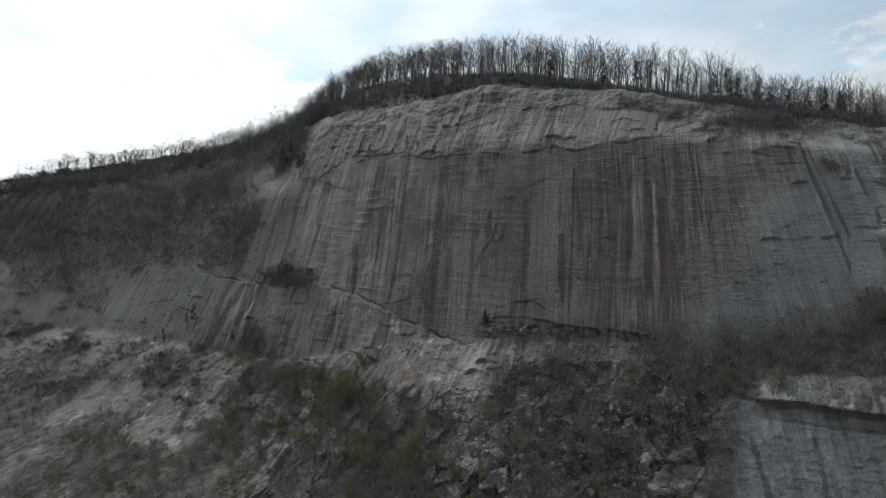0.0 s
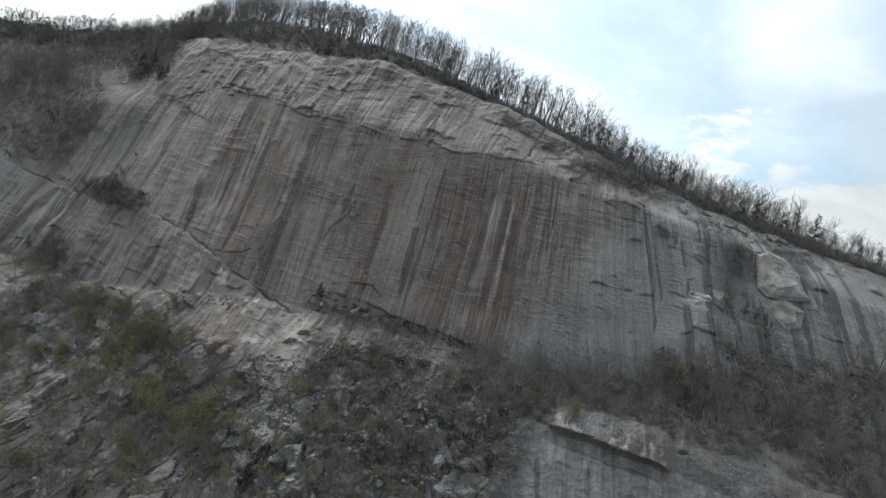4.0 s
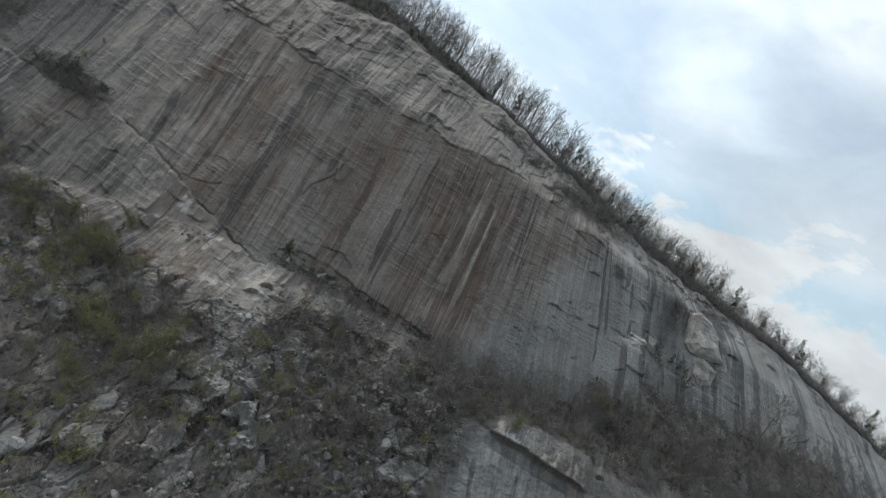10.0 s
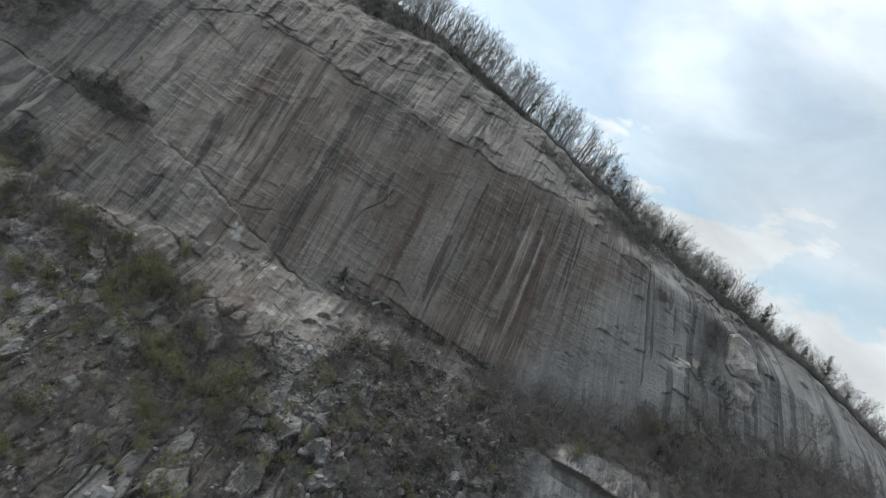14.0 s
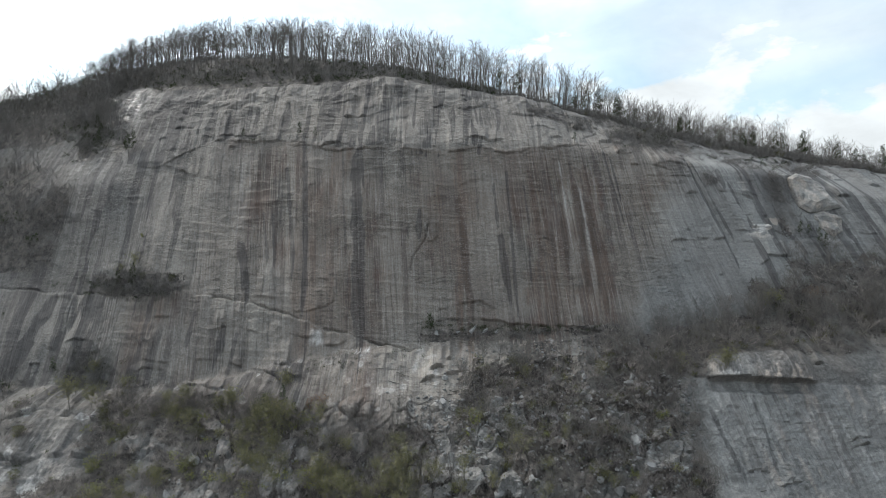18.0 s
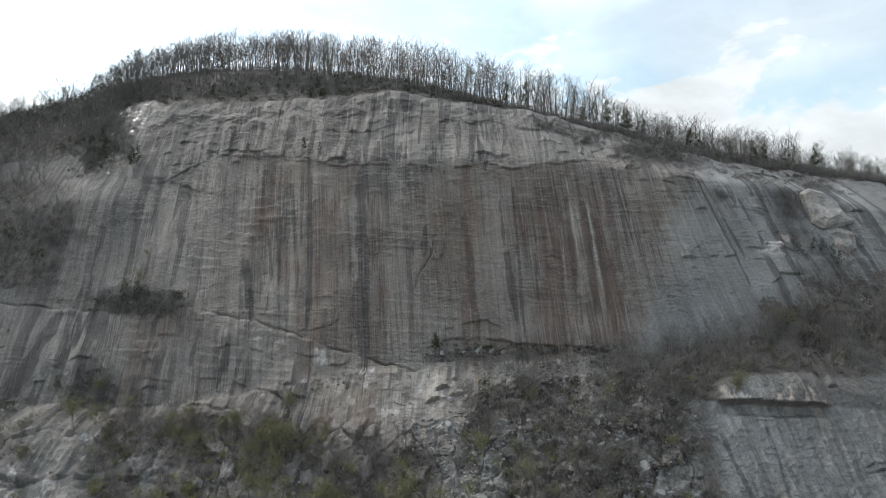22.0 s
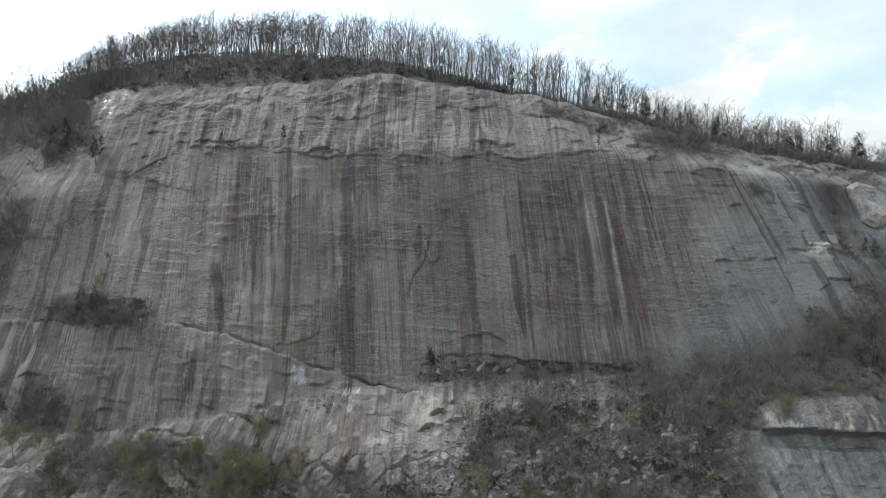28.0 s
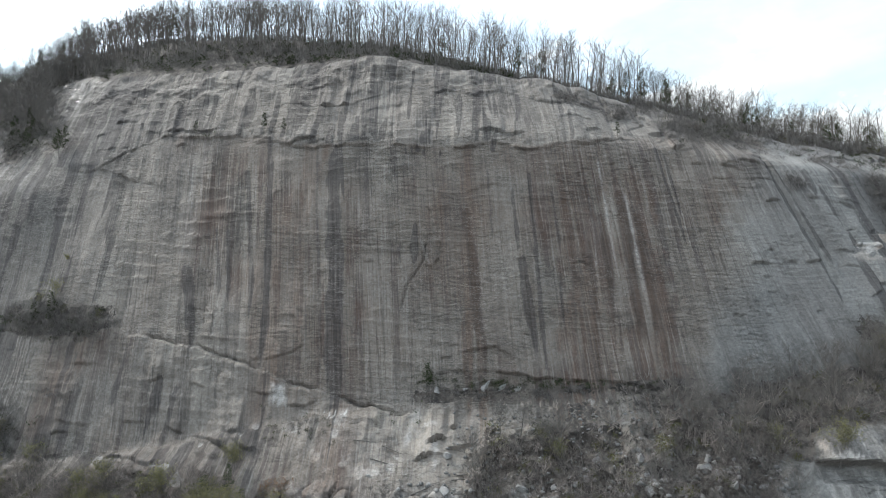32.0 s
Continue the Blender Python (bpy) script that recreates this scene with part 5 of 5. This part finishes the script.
THICK = [clump_variant(200 + i, 1.5) for i in range(3)]
joined("hilltop_thicket", THICK, scatter(430, (-232, -60), (9.08, 9.9), 0.5, 351, 0.85), NEEDLE, "dark green evergreen thicket under the ridge trees", "thicket")
joined("shoulder_thicket", THICK, scatter(120, (-30, 120), (9.05, 9.8), 0.5, 352, 0.9), OLIVE, "dull green evergreen thicket along the rim", "thicket")
joined("hillside_thicket", THICK, scatter(300, (-480, -205), (4.0, 9.5), 0.42, 353, 1.5), NEEDLE, "dark evergreen thicket on the hillside", "thicket")
joined("ledge_thicket", THICK, cluster(-180, -12, 16, 3, 46, 0.7, 381) + cluster(-166, -13, 8, 2, 22, 0.6, 382) + cluster(-208, 40, 14, 6, 40, 0.9, 383) + cluster(-184, -36, 13, 6, 34, 0.6, 394) + cluster(-140, 36.5, 4, 0.5, 5, 0.4, 384) + cluster(-58, -22.5, 26, 1.0, 90, 0.5, 385) + cluster(-108, -32, 12, 3, 26, 0.34, 386) + cluster(-88, -29, 8, 1.5, 14, 0.34, 389) + cluster(-8, 37, 14, 4, 50, 0.7, 387) + cluster(30, 28, 20, 4, 24, 0.6, 388), NEEDLE, "dark evergreen shrubs packed on ledges of the face", "thicket")
joined("slab_tufts", THICK, cluster(-262, -22, 36, 16, 46, 0.5, 391) + cluster(-250, -34, 30, 10, 14, 0.6, 392) + cluster(-200, -56, 24, 6, 24, 0.6, 393), NEEDLE, "dark tufts of shrub dotted over the bare slab", "thicket")
joined("skyline_thicket", THICK, scatter(420, (-560, -222), (9.3, 11.0), 0.33, 359, 2.2), NEEDLE, "dark evergreen thicket filling the far skyline", "thicket")
joined("slope_thicket", THICK, scatter(330, (-220, -10), (2.3, 6.6), 0.5, 354, 0.9) + scatter(60, (-10, 100), (6.1, 7.1), 0.5, 356, 0.9), OLIVE, "dull green evergreen thicket among the rocks", "thicket")

joined("budding_thicket", THICK, scatter(150, (-190, -20), (2.3, 5.2), 0.42, 355, 0.95), BUDS, "yellow-green thicket coming into leaf among the rocks", "thicket")
STUB = [tree_variant(120 + i, h, s, 6, 3, 2, 2.6) for i, (h, s) in enumerate(((3.2, 1.9), (3.8, 2.2), (2.8, 2.1)))]
joined("slope_shrubs", STUB, scatter(280, (-225, -10), (2.3, 6.4), 0.5, 357, 1.1) + scatter(160, (-40, 110), (6.1, 7.3), 0.45, 358, 1.1), BRUSH, "low leafless shrubs crowding the rocky slope", "shrubs")

# single trees and shrubs on the slopes and ledges
for q, sc in scatter(95, (-120, 0), (2.8, 6.6), 0.42, 321, 0.95) + scatter(50, (0, 75), (6.4, 7.6), 0.45, 322, 1.2):
    stand(FOOT, q, sc)
for q, sc in scatter(18, (-95, 40), (2.4, 6.0), 0.45, 323, 0.8) + scatter(20, (-180, -85), (2.4, 4.6), 0.45, 324, 1.0):
    stand(GREEN, q, sc)
for q, sc in scatter(34, (-95, 60), (2.4, 6.6), 0.45, 325, 1.0) + scatter(50, (-225, -95), (2.8, 7.6), 0.45, 326, 0.95):
    stand(DULL, q, sc)
for row in ((-144.5, 36.6, 0.5, 0.3, 1, 0.5), (-124, 36, 1, 0.3, 1, 0.42), (-118, 36, 1, 0.3, 1, 0.35), (-190, 34, 8, 3, 3, 0.6), (-212, 40, 8, 8, 5, 0.6), (-79, -24, 1.5, 0.5, 2, 0.5),
            (-176, -11, 8, 2, 3, 0.5), (-36, 33, 3, 2, 1, 0.4), (20, -20, 14, 2, 3, 0.55), (33, 4, 4, 4, 4, 0.4), (-120, -44, 8, 3, 3, 0.6), (-230, -40, 20, 8, 5, 0.7)):
    for q, sc in cluster(*row, int(abs(row[0]) * 7)):
        stand(PINES, q, sc)
for row in ((31, -14, 3, 3, 3, 0.9), (-112, -42, 3, 2, 2, 0.8), (-14, 37, 5, 2, 2, 0.5)):
    for q, sc in cluster(*row, int(abs(row[0]) * 5)):
        stand(RUSSET, q, sc)
for row in ((-176, 4.5, 1, 0.5, 1, 0.5), (-80, -71, 2, 1, 1, 1.3), (-92, -66, 5, 2, 3, 0.9)):
    for q, sc in cluster(*row, int(abs(row[0]) * 3)):
        stand(GREEN, q, sc)


# small trees just coming into leaf
def make_leafing_tree(seed, height, spread):
    r = random.Random(seed)
    tv, tf, cv, cf = bare_tree_meshes(seed, height, spread, 11, 4, 2, 1.2)
    lv, lf = [], []
    for k in range(0, len(cv), 4):
        if cv[k].z > 0.3 * height:
            blades(r, lv, lf, cv[k], 0.62, 6, 0.8)
    root = new("leafing_tree")
    tagged(root, "small broadleaf tree with olive-yellow young leaves on the slope", "tree", "leafing trees")
    for nm, vs, fs, m in (("trunk", tv, tf, BARK), ("branchwork", cv, cf, TWIG), ("foliage", lv, lf, YOUNG)):
        ob = new(nm, mesh_from(nm, vs, fs, [m], smooth=False))
        ob.parent = root
    return root


LEAFING = [make_leafing_tree(640 + i, h, s) for i, (h, s) in enumerate(((7.0, 2.3), (8.5, 2.6), (5.5, 2.2)))]
for row in ((-178, -42, 9, 4, 6, 1.0), (-190, -68, 24, 5, 12, 1.0), (-150, -62, 20, 6, 8, 0.9), (-126, -46, 14, 4, 9, 0.95), (-150, -46, 12, 5, 6, 1.0), (-118, -40, 4, 2, 2, 0.8), (-176, -7, 5, 2, 2, 0.6), (-95, -60, 24, 8, 24, 0.9), (-120, -52, 16, 6, 14, 0.9), (-60, -50, 26, 10, 12, 0.75), (18, -19, 10, 3, 3, 0.8), (-8, -34, 6, 4, 3, 0.8)):
    for q, sc in cluster(*row, int(abs(row[0]) * 11) + 1):
        stand(LEAFING, q, sc)


# ---- rocks ----
def boulder_mesh(seed, fine=2):
    """A block split off the face: a rough ball cut by planes."""
    r = random.Random(seed)
    bm = bmesh.new()
    bmesh.ops.create_icosphere(bm, subdivisions=fine, radius=1.0)
    cuts = [(Vector((r.gauss(0, 1), r.gauss(0, 1), r.gauss(0, 1))).normalized(), r.uniform(0.35, 0.7)) for _ in range(13)]
    stretch = Vector((r.uniform(0.8, 1.35), r.uniform(0.7, 1.1), r.uniform(0.6, 0.95)))
    for v in bm.verts:
        for nrm, far in cuts:
            over = v.co.dot(nrm) - far
            if over > 0:
                v.co -= nrm * over
        v.co += Vector((r.gauss(0, 1), r.gauss(0, 1), r.gauss(0, 1))) * 0.02
        v.co *= stretch
    me = bpy.data.meshes.new("boulder")
    bm.to_mesh(me)
    bm.free()
    me.materials.append(BOULDER)
    return me


ROCKS = [boulder_mesh(500 + i) for i in range(8)]
CHIPS = [boulder_mesh(520 + i, 1) for i in range(5)]


def put_boulder(p, size, label="angular grey granite boulder lying in the talus"):
    ob = new("boulder", rng.choice(ROCKS))
    ob.matrix_basis = Matrix.LocRotScale(p - Vector((0, 0, 0.12 * size)), Euler((rng.uniform(-0.5, 0.5), rng.uniform(-0.5, 0.5), rng.uniform(0, 6.28))), None)
    ob.scale = (size, size * rng.uniform(0.8, 1.1), size * rng.uniform(0.7, 1.1))
    return tagged(ob, label, "boulder", "talus boulders")


for _ in range(200):
    u, v = min(rng.gauss(-44, 19), rng.uniform(-30, -18)), rng.uniform(2.8, 6.3)
    p, _n = surface(u, v)
    put_boulder(p, rng.choice((0.5, 0.6, 0.8, 1.0, 1.3, 1.7)) * rng.uniform(0.75, 1.25))
for u, h, size in ((-78.5, -23.3, 1.4), (-72.5, -22.8, 1.2), (-68.0, -22.0, 2.0), (-65.0, -22.4, 1.6), (-61.5, -22.6, 1.3), (-112, -47, 2.0), (-99, -50, 2.2)):
    p, _n = surface(u, level_at(u, h))
    rock = put_boulder(p, size, "large split grey block leaning at the foot of the face")
    rock.scale = (size * 1.2, size * 0.6, size * 0.9)
    rock.location.z -= 0.3 * size

# outcrops: large faceted blocks bedded in the slope
for _ in range(9):
    u, v = rng.uniform(-150, -16), rng.uniform(2.6, 5.4)
    p, nrm = surface(u, v)
    rock = put_boulder(p - nrm * 0.6, rng.uniform(2.2, 4.2), "big blue-grey outcrop block bedded in the brushy slope")
    rock.scale = (rock.scale.x * 1.2, rock.scale.y * 0.8, rock.scale.z * 1.15)

ROUGH = []
for me in CHIPS:
    me.calc_loop_triangles()
    ROUGH.append((np.array([tuple(v.co) for v in me.vertices], np.float32), np.array([tuple(t.vertices) for t in me.loop_triangles], np.int32)))


def scree(count, us, vs, seed, size):
    r = random.Random(seed)
    got = []
    for _ in range(count):
        p, _n = surface(r.uniform(*us), r.uniform(*vs))
        got.append((p, size * r.uniform(0.4, 1.6)))
    return got


joined("scree", ROUGH, scree(1700, (-85, -14), (2.6, 5.9), 341, 0.6) + scree(80, (-125, -24), (2.5, 4.8), 346, 1.1) + scree(700, (-76, -14), (5.4, 6.8), 344, 0.45) + scree(500, (-145, -85), (2.5, 4.8), 343, 0.6),
       BOULDER, "loose angular granite rubble on the slope", "rubble")


# fallen trunks
def fallen_log(u, v, length, turn):
    r = random.Random(int(u * 7))
    vs, fs = [], []
    pts, rad = limb(r, Vector((0, 0, 0)), Vector((1, 0, 0)), length, 0.16, 4, 0.0, 0.06)
    tube(vs, fs, pts, rad, 6)
    p, nrm = surface(u, v)
    ob = new("fallen_log", mesh_from("fallen_log", vs, fs, [BARK]))
    side = Vector((math.cos(turn), 0, math.sin(turn)))
    side = (side - nrm * side.dot(nrm)).normalized()
    ob.matrix_basis = Matrix.Translation(p + nrm * 0.25) @ side.to_track_quat("X", "Z").to_matrix().to_4x4()
    return tagged(ob, "bleached fallen tree trunk lying across the talus", "log", "fallen logs")


for _ in range(34):
    fallen_log(rng.gauss(-45, 28), rng.uniform(3.4, 6.6), rng.uniform(4, 9), rng.uniform(-0.9, 0.9))


def block_mesh(outline, front_d, deep, seed):
    """A blunt block: a bulging front drawn out from an outline on the face."""
    bm = bmesh.new()
    n = len(outline)
    cu, cz = sum(p[0] for p in outline) / n, sum(p[1] for p in outline) / n
    rings = []
    for size, back in ((1.0, 11.0), (1.0, 3.2), (0.93, 1.1), (0.72, 0.2), (0.36, 0.0)):
        rings.append([bm.verts.new((cu + (u - cu) * size, front_d + back * (0.5 if g < 0.5 and back < 5 else 1) + g * size + 0.3 * (z - cz), cz + (z - cz) * size)) for (u, z), g in zip(outline, deep)])
    for a, b in zip(rings, rings[1:]):
        for k in range(n):
            bm.faces.new((a[k], a[(k + 1) % n], b[(k + 1) % n], b[k]))
    bm.faces.new(rings[-1])
    bmesh.ops.triangulate(bm, faces=bm.faces[:])
    bmesh.ops.subdivide_edges(bm, edges=bm.edges[:], cuts=4, use_grid_fill=True)
    bmesh.ops.recalc_face_normals(bm, faces=bm.faces[:])
    for v in bm.verts:
        p = v.co + Vector((seed, 0, 0))
        v.co += noise.noise_vector(p * 0.22) * 0.7 + noise.noise_vector(p * 0.6) * 0.35 + noise.noise_vector(p * 1.6) * 0.12
    return bm


def shoulder_block(outline, front_d, deep, seed, label):
    bm = block_mesh(outline, front_d, deep, seed)
    me = bpy.data.meshes.new("rock_block")
    bm.to_mesh(me)
    bm.free()
    me.materials.append(ROCK)
    for key, base in (("pale", 0.35), ("streaky", 1.0), ("cool", 1.0), ("fall", 0.0)):
        a = me.attributes.new(key, "FLOAT", "POINT")
        a.data.foreach_set("value", [0.42 + 0.4 * noise.noise(v.co * 0.5) if key == "pale" else v.co.x + 0.35 * v.co.z if key == "fall" else base for v in me.vertices])
    return tagged(new("rock_block", me), label, "rock block", kind="structure")


shoulder_block(((32.8, 21.6), (35.2, 23.4), (40.5, 22.6), (44.6, 18.6), (48.4, 12.0), (42.0, 10.9), (37.0, 10.2), (33.6, 12.0)), 187.0, (0.0, 0.2, 1.2, 2.0, 2.4, 1.0, 0.2, 0.0), 0.0, "large blunt pale grey block bulging from the cliff")
shoulder_block(((37.0, 10.6), (41.5, 11.0), (46.8, 9.6), (47.5, 4.0), (43.0, 1.8), (38.4, 4.6)), 183.6, (0.6, 0.2, 1.2, 1.8, 1.2, 0.8), 40.0, "rounded grey block wedged under the larger one")
